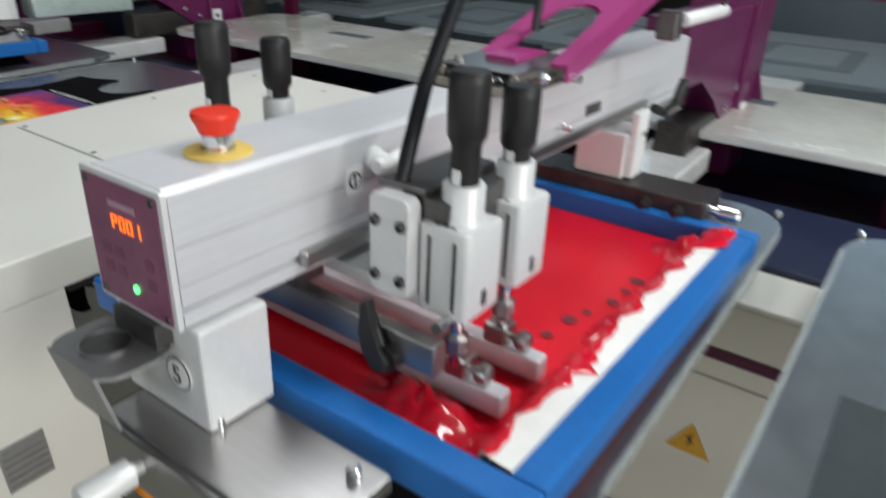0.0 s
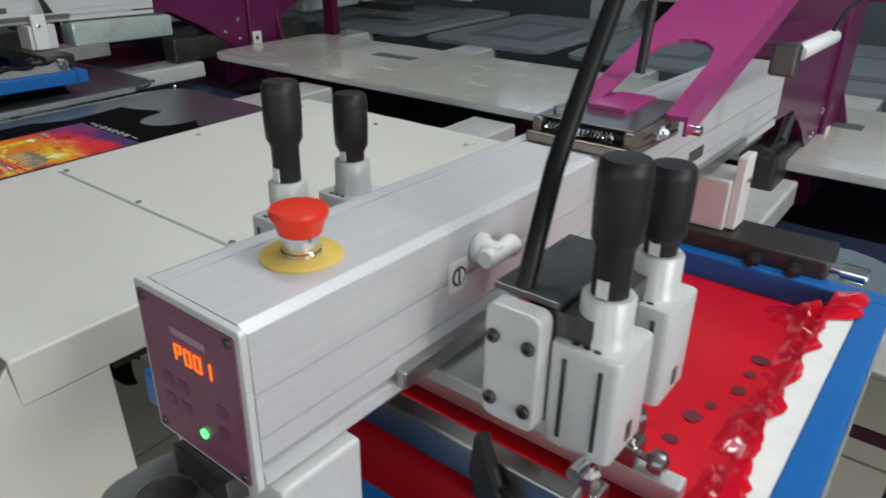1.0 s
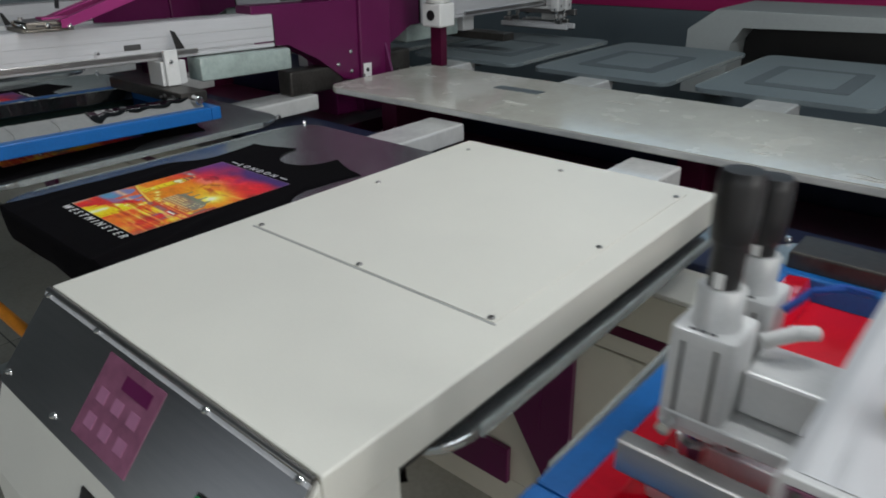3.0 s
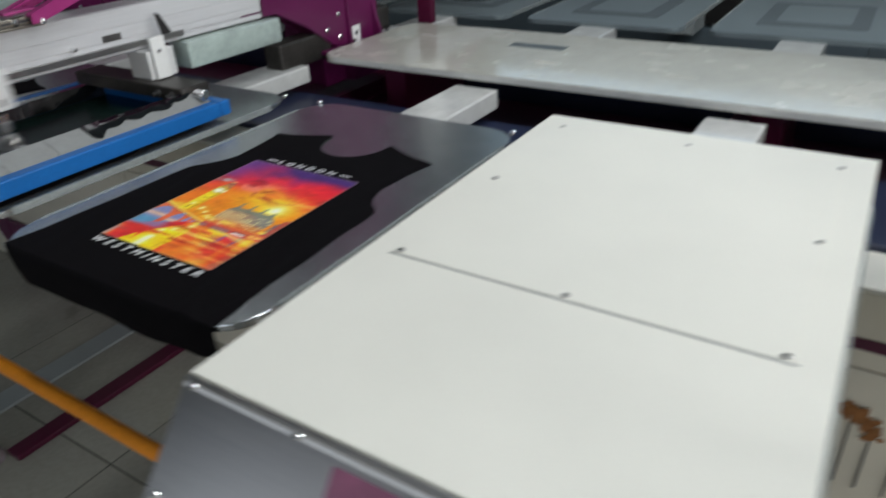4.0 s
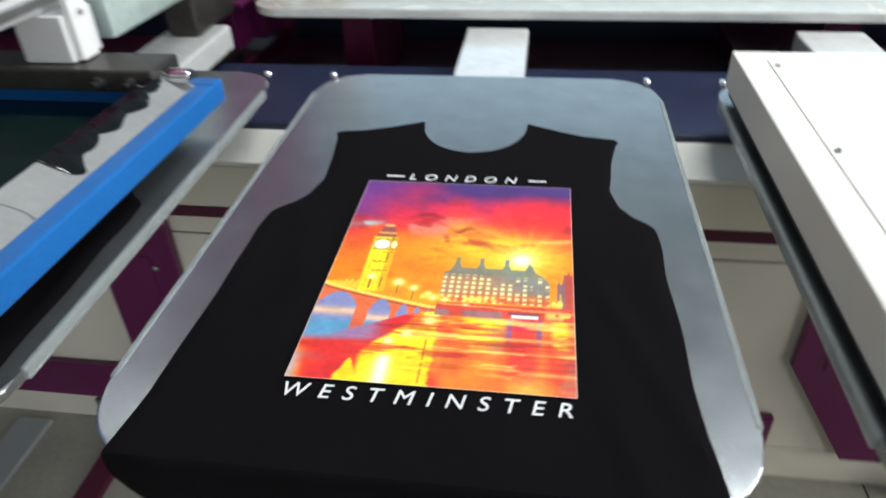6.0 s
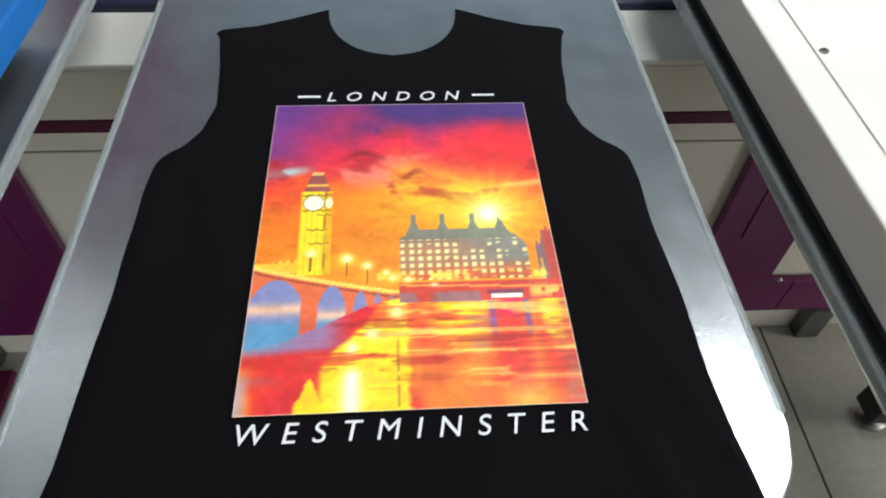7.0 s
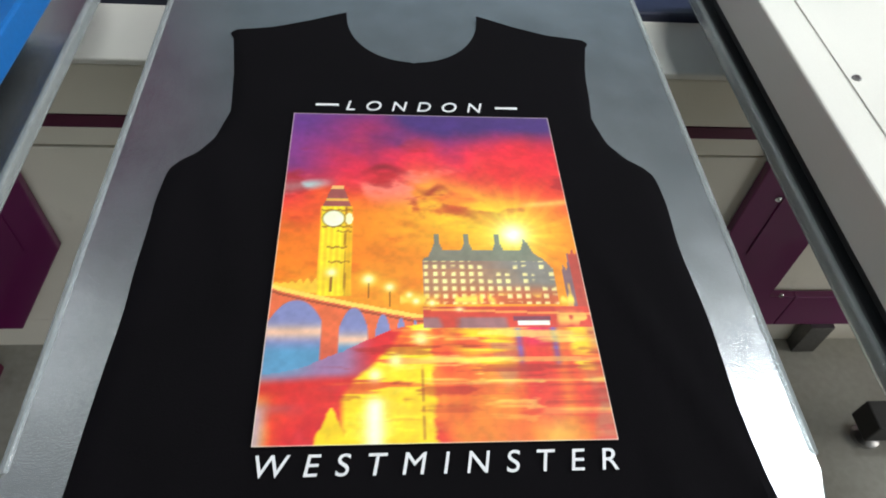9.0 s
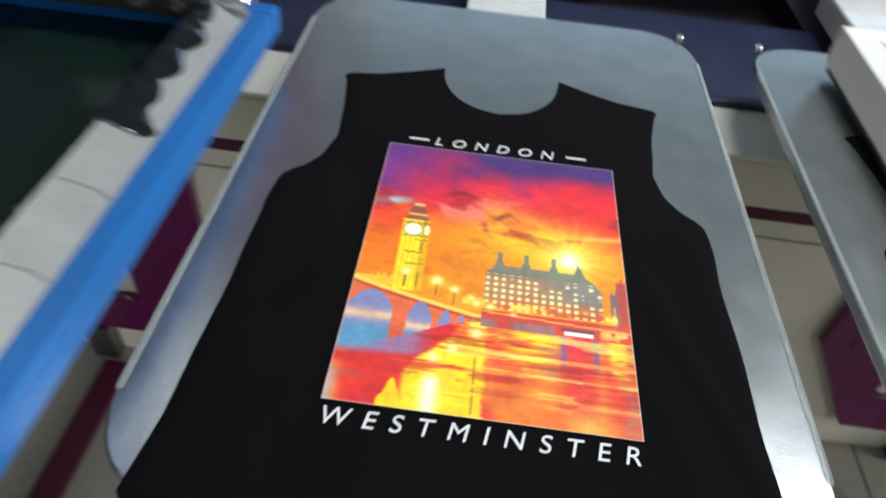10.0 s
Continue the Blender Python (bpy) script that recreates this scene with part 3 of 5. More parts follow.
        out = blend(out, (0.50, 0.50, 0.70), arch)
        out = blend(out, (0.93, 0.72, 0.62), arch * np.exp(-((v - (top - 0.088)) / 0.017) ** 2))
        out = blend(out, (0.34, 0.56, 0.72), arch * step(0.245, 0.21, v) * (0.6 + 0.5 * n))
        out = blend(out, (0.72, 0.52, 0.62), arch * step(0.16, 0.19, v) * step(0.23, 0.20, v) * step(0.5, 0.7, n2) * 0.6)
    # water
    wn_ = fbm(u, v, 6, 4, 51, 4)
    ripple = fbm(u, v, 7, 52, 91, 3)
    shore = 0.285 - 0.125 * step(0.5, 0.0, u)
    pal_w = [(0.87, 0.14, 0.16), (0.92, 0.25, 0.14), (0.97, 0.48, 0.15), (0.96, 0.68, 0.26)]
    water = np.stack([np.interp(wn_, [0.25, 0.45, 0.62, 0.8], [c[k] for c in pal_w]) for k in range(3)], -1)
    water = blend(water, (0.92, 0.52, 0.12), step(0.5, 0.6, u) * step(0.80, 0.72, u) * step(0.18, 0.10, v) * (0.4 + 0.8 * (wn_ - 0.3)))
    water = blend(water, (0.72, 0.55, 0.42), step(0.50, 0.70, fbm(u, v, 7, 6, 67)) * step(0.5, 0.6, u) * 0.55)
    water = blend(water, (0.56, 0.50, 0.70), step(0.34, 0.22, u) * step(0.11, 0.16, v + 0.05 * (n2 - 0.5)) * 0.85)
    water = blend(water, (0.36, 0.58, 0.72), step(0.18, 0.06, u) * step(0.13, 0.18, v) * step(0.35, 0.6, n) * 0.8)
    water = blend(water, (0.84, 0.14, 0.12), np.exp(-((v - 0.125 - 0.06 * u) / 0.016) ** 2) * step(0.34, 0.25, u) * 0.9)
    water = blend(water, (0.62, 0.44, 0.58), step(0.22, 0.04, u) * step(0.10, 0.06, v) * step(0.40, 0.55, n + 0.05) * 0.85)
    water = blend(water, (0.70, 0.62, 0.74), step(0.05, 0.0, u) * step(0.12, 0.06, v) * 0.8)
    left = 0.40 - 0.17 * step(0.28, 0.08, v) + 0.035 * (ripple - 0.5)
    gold = step(-0.012, 0.016, u - left) * step(0.505, 0.485, u + 0.04 * (ripple - 0.5)) * step(0.295, 0.275, v)
    gold = gold * (1 - 0.75 * step(0.54, 0.62, fbm(u, v, 5, 70, 191, 3)) * step(0.06, 0.14, v))
    water = blend(water, (1.0, 0.80, 0.06), gold)
    water = blend(water, (1.0, 0.88, 0.20), gold * step(0.5, 0.65, ripple) * 0.7)
    water = blend(water, (1.0, 0.99, 0.84), np.exp(-((u - 0.325) / 0.032) ** 2) * step(0.115, 0.08, v + 0.03 * (ripple - 0.5)))
    for lu, lv in ((0.325, 0.155), (0.385, 0.190), (0.46, 0.245)):
        water = blend(water, (1.0, 0.98, 0.72), np.exp(-((u - lu) / 0.022) ** 2 - ((v - lv) / 0.016) ** 2))
    water = blend(water, (1.0, 0.80, 0.06), step(0.012, 0.0, np.abs(u - 0.205) - 0.5 * (0.075 - v) - 0.02 * (ripple - 0.4)) * (v < 0.08))
    water = blend(water, (1.0, 0.66, 0.10), np.exp(-((u - 0.25) / 0.05) ** 2) * np.exp(-((v - 0.115) / 0.02) ** 2) * step(0.4, 0.55, ripple))
    stripes = step(0.62, 0.50, fbm(u, v, 4, 80, 291, 2))
    water = blend(water, (1.0, 0.80, 0.08), np.exp(-((u - 0.655) / 0.092) ** 4) * step(0.165, 0.185, v + 0.02 * (ripple - 0.5)) * stripes)
    water = blend(water, (0.90, 0.12, 0.17), np.exp(-((u - 0.815 + 0.02 * (ripple - 0.5)) / 0.055) ** 4) * step(0.0, 0.10, v) * 0.7)
    water = blend(water, (0.90, 0.12, 0.42), np.exp(-((u - 0.815) / 0.045) ** 4) * step(0.215, 0.235, v) * 0.7)
    water = blend(water, (0.42, 0.34, 0.72), np.exp(-((np.abs(u - 0.815) - 0.055) / 0.010) ** 2) * step(0.16, 0.20, v) * 0.85)
    water = blend(water, (1.0, 0.82, 0.16), np.exp(-((u - 0.945) / 0.034) ** 4) * step(0.12, 0.15, v) * step(0.40, 0.52, ripple))
    water = blend(water, (0.55, 0.25, 0.06), np.exp(-((u - 0.462) / 0.0040) ** 2) * step(0.28, 0.24, v) * step(0.35, 0.55, fbm(u, v, 3, 40, 57, 2)) * 0.55)
    line = fbm(u + 0.4 * wn_, v, 4, 58, 391, 4)
    water = blend(water, (0.62, 0.10, 0.08), step(0.55, 0.66, line) * step(0.12, 0.30, u) * step(0.01, 0.14, v) * 0.52)
    water = blend(water, (1.0, 0.86, 0.42), step(0.45, 0.32, line) * step(0.30, 0.5, u) * step(0.0, 0.12, v) * 0.75)
    out = np.where((v < shore + 0.012 * (ripple - 0.5))[..., None], water, out)
    quay = (v > 0.272) & (v < 0.330) & (u > 0.47)
    out = blend(out, (0.84, 0.24, 0.20), quay * 0.95)
    out = blend(out, (0.56, 0.44, 0.48), quay * step(0.305, 0.295, v) * step(0.45, 0.6, fbm(u, v, 9, 4, 15)) * 0.8)
    out = blend(out, (0.98, 0.60, 0.30), quay * (np.abs(v - 0.322 + 0.03 * (u - 0.5)) < 0.003) * 0.9)
    out = blend(out, (1.0, 0.95, 0.90), ((np.abs(v - 0.283) < 0.006) & (u > 0.765) & (u < 0.865)) * 1.0)
    out = blend(out, (0.35, 0.22, 0.35), ((np.abs(v - 0.296) < 0.006) & (u > 0.75) & (u < 0.87)) * 0.7)
    out = blend(out, (1.0, 0.86, 0.62), np.exp(-((u - 0.585) / 0.014) ** 2 - ((v - 0.322) / 0.006) ** 2))
    out = blend(out, (1.0, 0.74, 0.36), step(0.88, 0.90, u) * np.exp(-((v - 0.296) / 0.018) ** 2) * step(0.45, 0.6, fbm(u, v, 30, 30, 29, 2)))
    for lu, lv, r in ((0.300, 0.408, 0.010), (0.368, 0.385, 0.008), (0.43, 0.362, 0.006), (0.182, 0.428, 0.009), (0.45, 0.345, 0.006), (0.50, 0.340, 0.006)):
        dd = np.hypot((u - lu) * 0.3, (v - lv) * 0.403)
        out = blend(out, (1.0, 0.75, 0.20), np.exp(-(dd / r) ** 2))
        out = blend(out, (1.0, 0.97, 0.75), np.exp(-(dd / (r * 0.55)) ** 2))
    for lu, lv in ((0.300, 0.408), (0.368, 0.385), (0.182, 0.428)):
        out = blend(out, (0.45, 0.20, 0.06), ((np.abs(u - lu) < 0.0025) & (v < lv - 0.012) & (v > lv - 0.055)) * 0.7)
    wet = step(0.28, 0.24, v) * step(0.44, 0.54, u) * step(0.54, 0.66, fbm(u, v, 5, 64, 417, 3))
    out = blend(out, (0.84, 0.12, 0.14), wet * 0.28)
    grain = fbm(u, v, 50, 70, 211, 3)
    stroke = fbm(u + 0.1 * v, v, 10, 26, 311, 4)
    out = out * (0.86 + 0.14 * grain[..., None] + 0.16 * stroke[..., None])
    margin = (np.minimum(u, 1 - u) * 0.3 < 0.0012) | (np.minimum(v, 1 - v) * 0.403 < 0.0012)
    out = blend(out, (0.95, 0.85, 0.80), margin * 0.8)
    out = out * np.array((1.02, 1.06, 1.02))
    return np.clip(out, 0, 1)


def print_mesh(nx=240, ny=330, w=0.300, h=0.4055):
    u, v = np.meshgrid(np.linspace(0, 1, nx), np.linspace(0, 1, ny))
    rgb = artwork(u, v) ** 2.2
    lift = 0.0004 * fbm(u, v, 6, 6, 3)
    co = np.stack([u * w, v * h, lift], -1).reshape(-1, 3)
    i = np.arange(nx * ny).reshape(ny, nx)
    quads = np.stack([i[:-1, :-1], i[:-1, 1:], i[1:, 1:], i[1:, :-1]], -1).reshape(-1, 4)
    me = bpy.data.meshes.new("picture")
    me.from_pydata(co.tolist(), [], quads.tolist())
    col = me.color_attributes.new("ink", "FLOAT_COLOR", "POINT")
    col.data.foreach_set("color", np.concatenate([rgb.reshape(-1, 3), np.ones((nx * ny, 1))], 1).astype(np.float32).ravel())
    m = bpy.data.materials.new("printed_ink")
    m.use_nodes = True
    nt = m.node_tree
    bs = nt.nodes["Principled BSDF"]
    at = nt.nodes.new("ShaderNodeAttribute")
    at.attribute_name = "ink"
    nt.links.new(at.outputs["Color"], bs.inputs["Base Color"])
    no = nt.nodes.new("ShaderNodeTexNoise")
    no.inputs["Scale"].default_value = 900
    bp = nt.nodes.new("ShaderNodeBump")
    bp.inputs["Strength"].default_value, bp.inputs["Distance"].default_value = 0.2, 0.0006
    nt.links.new(no.outputs["Fac"], bp.inputs["Height"])
    nt.links.new(bp.outputs["Normal"], bs.inputs["Normal"])
    bs.inputs["Roughness"].default_value = 0.55
    me.materials.append(m)
    return me


def shirt_half(y):
    """Half width of the shirt at y, from the platen's middle: sides, arm holes and shoulders."""
    pts = [(0.40, 0.288), (0.45, 0.288), (0.53, 0.278), (0.70, 0.273), (0.83, 0.272), (0.878, 0.268), (0.892, 0.258), (0.905, 0.242), (0.93, 0.226), (0.975, 0.216), (1.05, 0.222), (1.12, 0.233), (1.13, 0.238), (1.135, 0.236), (1.142, 0.19), (1.16, 0.14), (1.182, 0.092)]
    return float(np.interp(y, [p[0] for p in pts], [p[1] for p in pts]))


def neck_half(y):
    f = min(1.0, max(0.0, (y - 1.074) / 0.108))
    return 0.089 * math.sqrt(1 - (1 - f) ** 2.2)


def shirt_mesh():
    ys = list(np.linspace(0.452, 0.88, 40)) + list(np.linspace(0.885, 1.072, 32)) + [1.0742, 1.0747, 1.0755, 1.077, 1.079] + list(np.linspace(1.082, 1.182, 24))
    bm = bmesh.new()
    nu = 26
    for side in (-1, 1):
        prev = None
        for k, (y, z) in enumerate([(0.4520, 0.878), (0.4485, 0.890), (0.4460, 0.915), (0.4455, 0.938), (0.4470, 0.949)] + [(yy, None) for yy in ys]):
            a, b = neck_half(y), max(shirt_half(y) + 0.0035 * noise.noise((y * 11, side * 3, 2.0)) * float(step(1.16, 1.10, y)), neck_half(y) + 0.003)
            row = []
            for i in range(nu):
                f = i / (nu - 1)
                x = side * (a + (b - a) * f)
                if z is None:
                    fold = 0.0075 * max(0, noise.noise((x * 16 + 3.0 * y, y * 2.6, side))) * step(0.14, 0.22, abs(x)) * step(1.02, 0.8, y)
                    fold += 0.017 * max(0.0, noise.noise((x * 26 + 9.0 * y, y * 1.5, 9.0)) - 0.1) * step(0.145, 0.2, x) * step(0.82, 0.66, y)
                    fold += 0.0011 * noise.noise((x * 9, y * 7, 4.0))
                    zz = 0.9532 + float(fold) + 0.0006
                    if i == nu - 1:
                        zz = 0.9506
                    yy = y
                else:
                    zz = z + (0.003 * math.sin(x * 31 + 1) if k == 0 else 0)
                    cut = max(0.0, (f - 0.78) / 0.22) ** 2
                    zz += 0.38 * cut * (0.949 - z)
                    yy = y - 0.003 * math.sin(x * 24) * (0.95 - z) / 0.08 - 0.012 * (0.95 - z) / 0.08 * 0.3 + 0.007 * cut
                row.append(bm.verts.new((x, yy, zz)))
            if prev:
                for i in range(nu - 1):
                    f4 = (prev[i], prev[i + 1], row[i + 1], row[i])
                    bm.faces.new(f4 if side > 0 else f4[::-1])
            prev = row
    bmesh.ops.remove_doubles(bm, verts=bm.verts, dist=0.0002)
    return bm


PRINT_MESH = print_mesh()


def make_shirt():
    sh = thing("shirt", 0, 0, 0, "black cotton sleeveless shirt with a sunset city print on its platen", "shirt", "printed shirts")
    body = part("body", shirt_mesh(), COTTON, sh, smooth=True)
    pic = new("picture", PRINT_MESH)
    pic.parent = body
    pic["label"] = "sunset river city picture in red, orange and yellow"
    pic.location = (-0.142, 0.5620, 0.9560)
    lettering("letter", "WESTMINSTER", 0.0262, pose(-0.141, 0.5370, 0.9558), TEXT, body, 0.18, 1.93)
    lettering("letter", "LONDON", 0.0240, pose(-0.084, 0.9755, 0.9558), TEXT, body, 0.20, 1.93)
    for x in (-0.118, 0.096):
        part("dash", box(x, x + 0.027, 0.9825, 0.986, 0.9555, 0.9562), TEXT, body)
    return sh


def make_pad():
    """A dark pad on a platen that has no shirt yet."""
    pd = thing("platen_pad", 0, 0, 0, "dark grey-green rectangular pad on a bare platen", "pad", "platen pads")
    part("cloth", box(-0.262, 0.262, 0.470, 0.860, 0.9502, 0.9530, 0.001), COTTON_GREY, pd)
    part("border", box(-0.250, 0.250, 0.482, 0.848, 0.9530, 0.9536), COTTON_GREY, pd)
    return pd


near_platens, far_platens, shirts = [], [], []
first_platen, first_shirt, first_pad = make_platen(), make_shirt(), None
YC = (NEAR_Y0 + NEAR_Y1) / 2
for k in range(-2, 5):
    x = SHIRT_X + k * PITCH
    if k == -2:
        pl, sh = first_platen, first_shirt
        pl.matrix_basis, sh.matrix_basis = pose(x, YC, TOP), pose(x, 0, 0)
    else:
        pl, sh = copy_thing(first_platen, pose(x, YC, TOP)), (copy_thing(first_shirt, pose(x, 0, 0)) if k < 3 else None)
    near_platens.append((pl, x))
    if sh is None:
        sh = make_pad() if first_pad is None else copy_thing(first_pad, pose(x, 0, 0))
        first_pad = first_pad or sh
    lay = {0: 0.025}.get(k, 0.0)
    sh.matrix_basis = pose(x + lay, 0, 0)
    shirts.append((sh, x + lay))
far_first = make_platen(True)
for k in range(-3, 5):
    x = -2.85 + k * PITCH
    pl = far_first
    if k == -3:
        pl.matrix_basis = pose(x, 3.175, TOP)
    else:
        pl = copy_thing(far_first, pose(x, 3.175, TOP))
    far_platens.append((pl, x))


# ---- flash curing unit ----
def flash_unit():
    f = thing("flash_dryer", -1.363, 0.30, 0, "cream flash curing unit with flat hood and slanted steel panel", "flash dryer")
    w = 0.3195
    # hood: a folded lid with a lip below
    hood = part("hood", box(-w, w, 0.005, 1.03, 0.972, 1.0365, 0.003), CREAM_LIGHT, f)
    part("service_lid", box(-0.272, 0.275, 0.345, 0.985, 1.0365, 1.0385, 0.001), CREAM_LIGHT, hood)
    part("lid_seam", box(-0.276, 0.279, 0.3405, 0.3447, 1.0362, 1.0371), SEAM, hood)
    for x in (-0.262, 0.0, 0.265):
        for y in (0.352, 0.955):
            screw(x, y, 1.0385, "z", STEEL, hood, 0.0055, 0.0025)
    for x in (-0.262, 0.265):
        screw(x, 0.65, 1.0385, "z", STEEL, hood, 0.0055, 0.0025)
    # heater tray drawn out to the hood's edge; its black stands for the hood's shade
    part("heater", box(-w + 0.006, w - 0.006, 0.118, 1.02, 0.9585, 0.9715, 0.002), BLACK, f, "black heater tray, widened to stand for the shade under the hood")
    # front cabinet on the floor, with a slanted panel
    outl = [(0.112, 0.06), (0.112, 0.9715), (0.004, 0.9715), (0.003, 1.03), (-0.062, 0.955), (-0.0975, 0.915), (-0.145, 0.80), (-0.145, 0.06)]
    part("cabinet", prism(outl, -w + 0.0005, w - 0.0005, "x", 0.002), CREAM_LIGHT, f)
    sl = [(0.001, 1.034), (-0.0015, 1.0365), (-0.1000, 0.9225), (-0.0965, 0.9200)]
    panel = part("control_panel", prism(sl, -w + 0.004, w - 0.004, "x", 0.0008), STEEL, f, "brushed steel control panel")
    d = Vector((0, -0.139, -0.1605)).normalized()
    nrm = Vector((0, -0.756, 0.655))

    def on_panel(a, b, out=0.0):
        p = Vector((0, 0, 1.0368)) + d * b + nrm * out
        return (a, p.y, p.z)

    def plate_on(name, a0, a1, b0, b1, thick, mat, parent, label=""):
        bm = bmesh.new()
        lo = [bm.verts.new(on_panel(a, b, 0.0003)) for a, b in ((a0, b0), (a1, b0), (a1, b1), (a0, b1))]
        hi = [bm.verts.new(on_panel(a, b, thick)) for a, b in ((a0, b0), (a1, b0), (a1, b1), (a0, b1))]
        bm.faces.new(lo[::-1]), bm.faces.new(hi)
        for i in range(4):
            bm.faces.new((lo[i], lo[(i + 1) % 4], hi[(i + 1) % 4], hi[i]))
        return part(name, bm, mat, parent, label)

    key = plate_on("keypad", -0.088, 0.055, 0.020, 0.131, 0.002, PINK, panel, "plum membrane keypad")
    for i in range(3):
        for j in range(2):
            plate_on("key", -0.070 + i * 0.040, -0.048 + i * 0.040, 0.062 + j * 0.034, 0.080 + j * 0.034, 0.0026, MAUVE, key)
    plate_on("display", -0.030, 0.036, 0.032, 0.050, 0.0026, PURPLE, key)
    plate_on("switch_frame", 0.179, 0.204, 0.083, 0.114, 0.003, BLACK, panel)
    plate_on("rocker_switch", 0.182, 0.201, 0.086, 0.111, 0.007, GREENSW, panel, "green rocker switch")
    part("selector_plate", prism([(-0.106, 0.893), (-0.128, 0.841), (-0.131, 0.842), (-0.109, 0.894)], -0.03, 0.055, "x"), BLACK, f, "black selector plate")
    part("selector", tube([(0.085, -0.110, 0.895), (0.085, -0.135, 0.905)], 0.010), WHITE, f, smooth=True)
    for a in (-0.30, -0.14, 0.13, 0.30):
        for b in (0.009, 0.134):
            p = on_panel(a, b, 0.001)
            part("panel_screw", lathe([(0.006, -0.001), (0.006, 0.002), (0.003, 0.004)], "z", p, 10), CHROME, panel, smooth=True)
    plate_on("edge_fold", -w + 0.004, w - 0.004, 0.001, 0.0125, 0.0014, ALU, panel, "bright folded edge")
    part("edge_roll", tube([(-w + 0.004, -0.001, 1.0335), (w - 0.004, -0.001, 1.0335)], 0.0045, 10), STEEL, panel, smooth=True)
    # side vent and feet
    vent = part("side_vent", box(w - 0.002, w + 0.0025, -0.035, 0.03, 0.69, 0.77, 0.001), VENT, f, "grey louvred vent")
    for i in range(6):
        part("louvre", box(w + 0.001, w + 0.006, -0.032, 0.027, 0.697 + i * 0.0125, 0.701 + i * 0.0125), VENT, vent)
    lock = part("cam_lock", lathe([(0.011, w), (0.011, w + 0.003), (0.009, w + 0.004)], "x", (0, -0.029, 0.839), 18), CHROME, f, "chrome cam lock", smooth=True)
    part("lock_slot", box(w + 0.0035, w + 0.0046, -0.035, -0.023, 0.8375, 0.8405), INKBAR, lock)
    for x in (-0.26, 0.26):
        for y in (-0.09, 0.07):
            part("foot", lathe([(0.03, 0), (0.03, 0.03), (0.018, 0.06)], "z", (x, y, 0), 12), BLACK, f, smooth=True)
    return f


flash_unit()


# ---- print heads ----
def arm_profile():
    """Half-open extrusion outline (x, z) with grooves on both sides."""
    right = [(0.046, 1.2835), (0.0545, 1.2800)]
    for z, d, w in ((1.2375, 0.002, 0.0012), (1.2045, 0.002, 0.0012), (1.1830, 0.007, 0.004)):
        right += [(0.0555, z + w), (0.0555 - d, z + w * 0.6), (0.0555 - d, z - w * 0.6), (0.0555, z - w)]
    right += [(0.0555, 1.168), (0.050, 1.1645)]
    left = [(-x, z) for x, z in reversed(right)]
    top = [(-0.034, 1.2835), (-0.0335, 1.2815), (-0.0315, 1.2815), (-0.031, 1.2835)]
    return right + left + top


def seven_segments(parent, text, x0, z0, y, w, h):
    on = {"P": "abefg", "0": "abcdef", "1": "bc", "D": "bcdeg"}
    gap = w * 1.45
    for i, c in enumerate(text):
        bm = bmesh.new()
        ox = x0 + i * gap
        t = w * 0.2
        segs = {"a": (0, w, h - t, h), "b": (w - t, w, h / 2, h), "c": (w - t, w, 0, h / 2), "d": (0, w, 0, t), "e": (0, t, 0, h / 2), "f": (0, t, h / 2, h), "g": (0, w, h / 2 - t / 2, h / 2 + t / 2)}
        for k in on.get(c, ""):
            a, b, lo, hi = segs[k]
            box(ox + a + 0.0003, ox + b - 0.0003, y - 0.0012, y, z0 + lo + 0.0003, z0 + hi - 0.0003, bm=bm)
        part("digit", bm, AMBER, parent, "glowing orange digit")


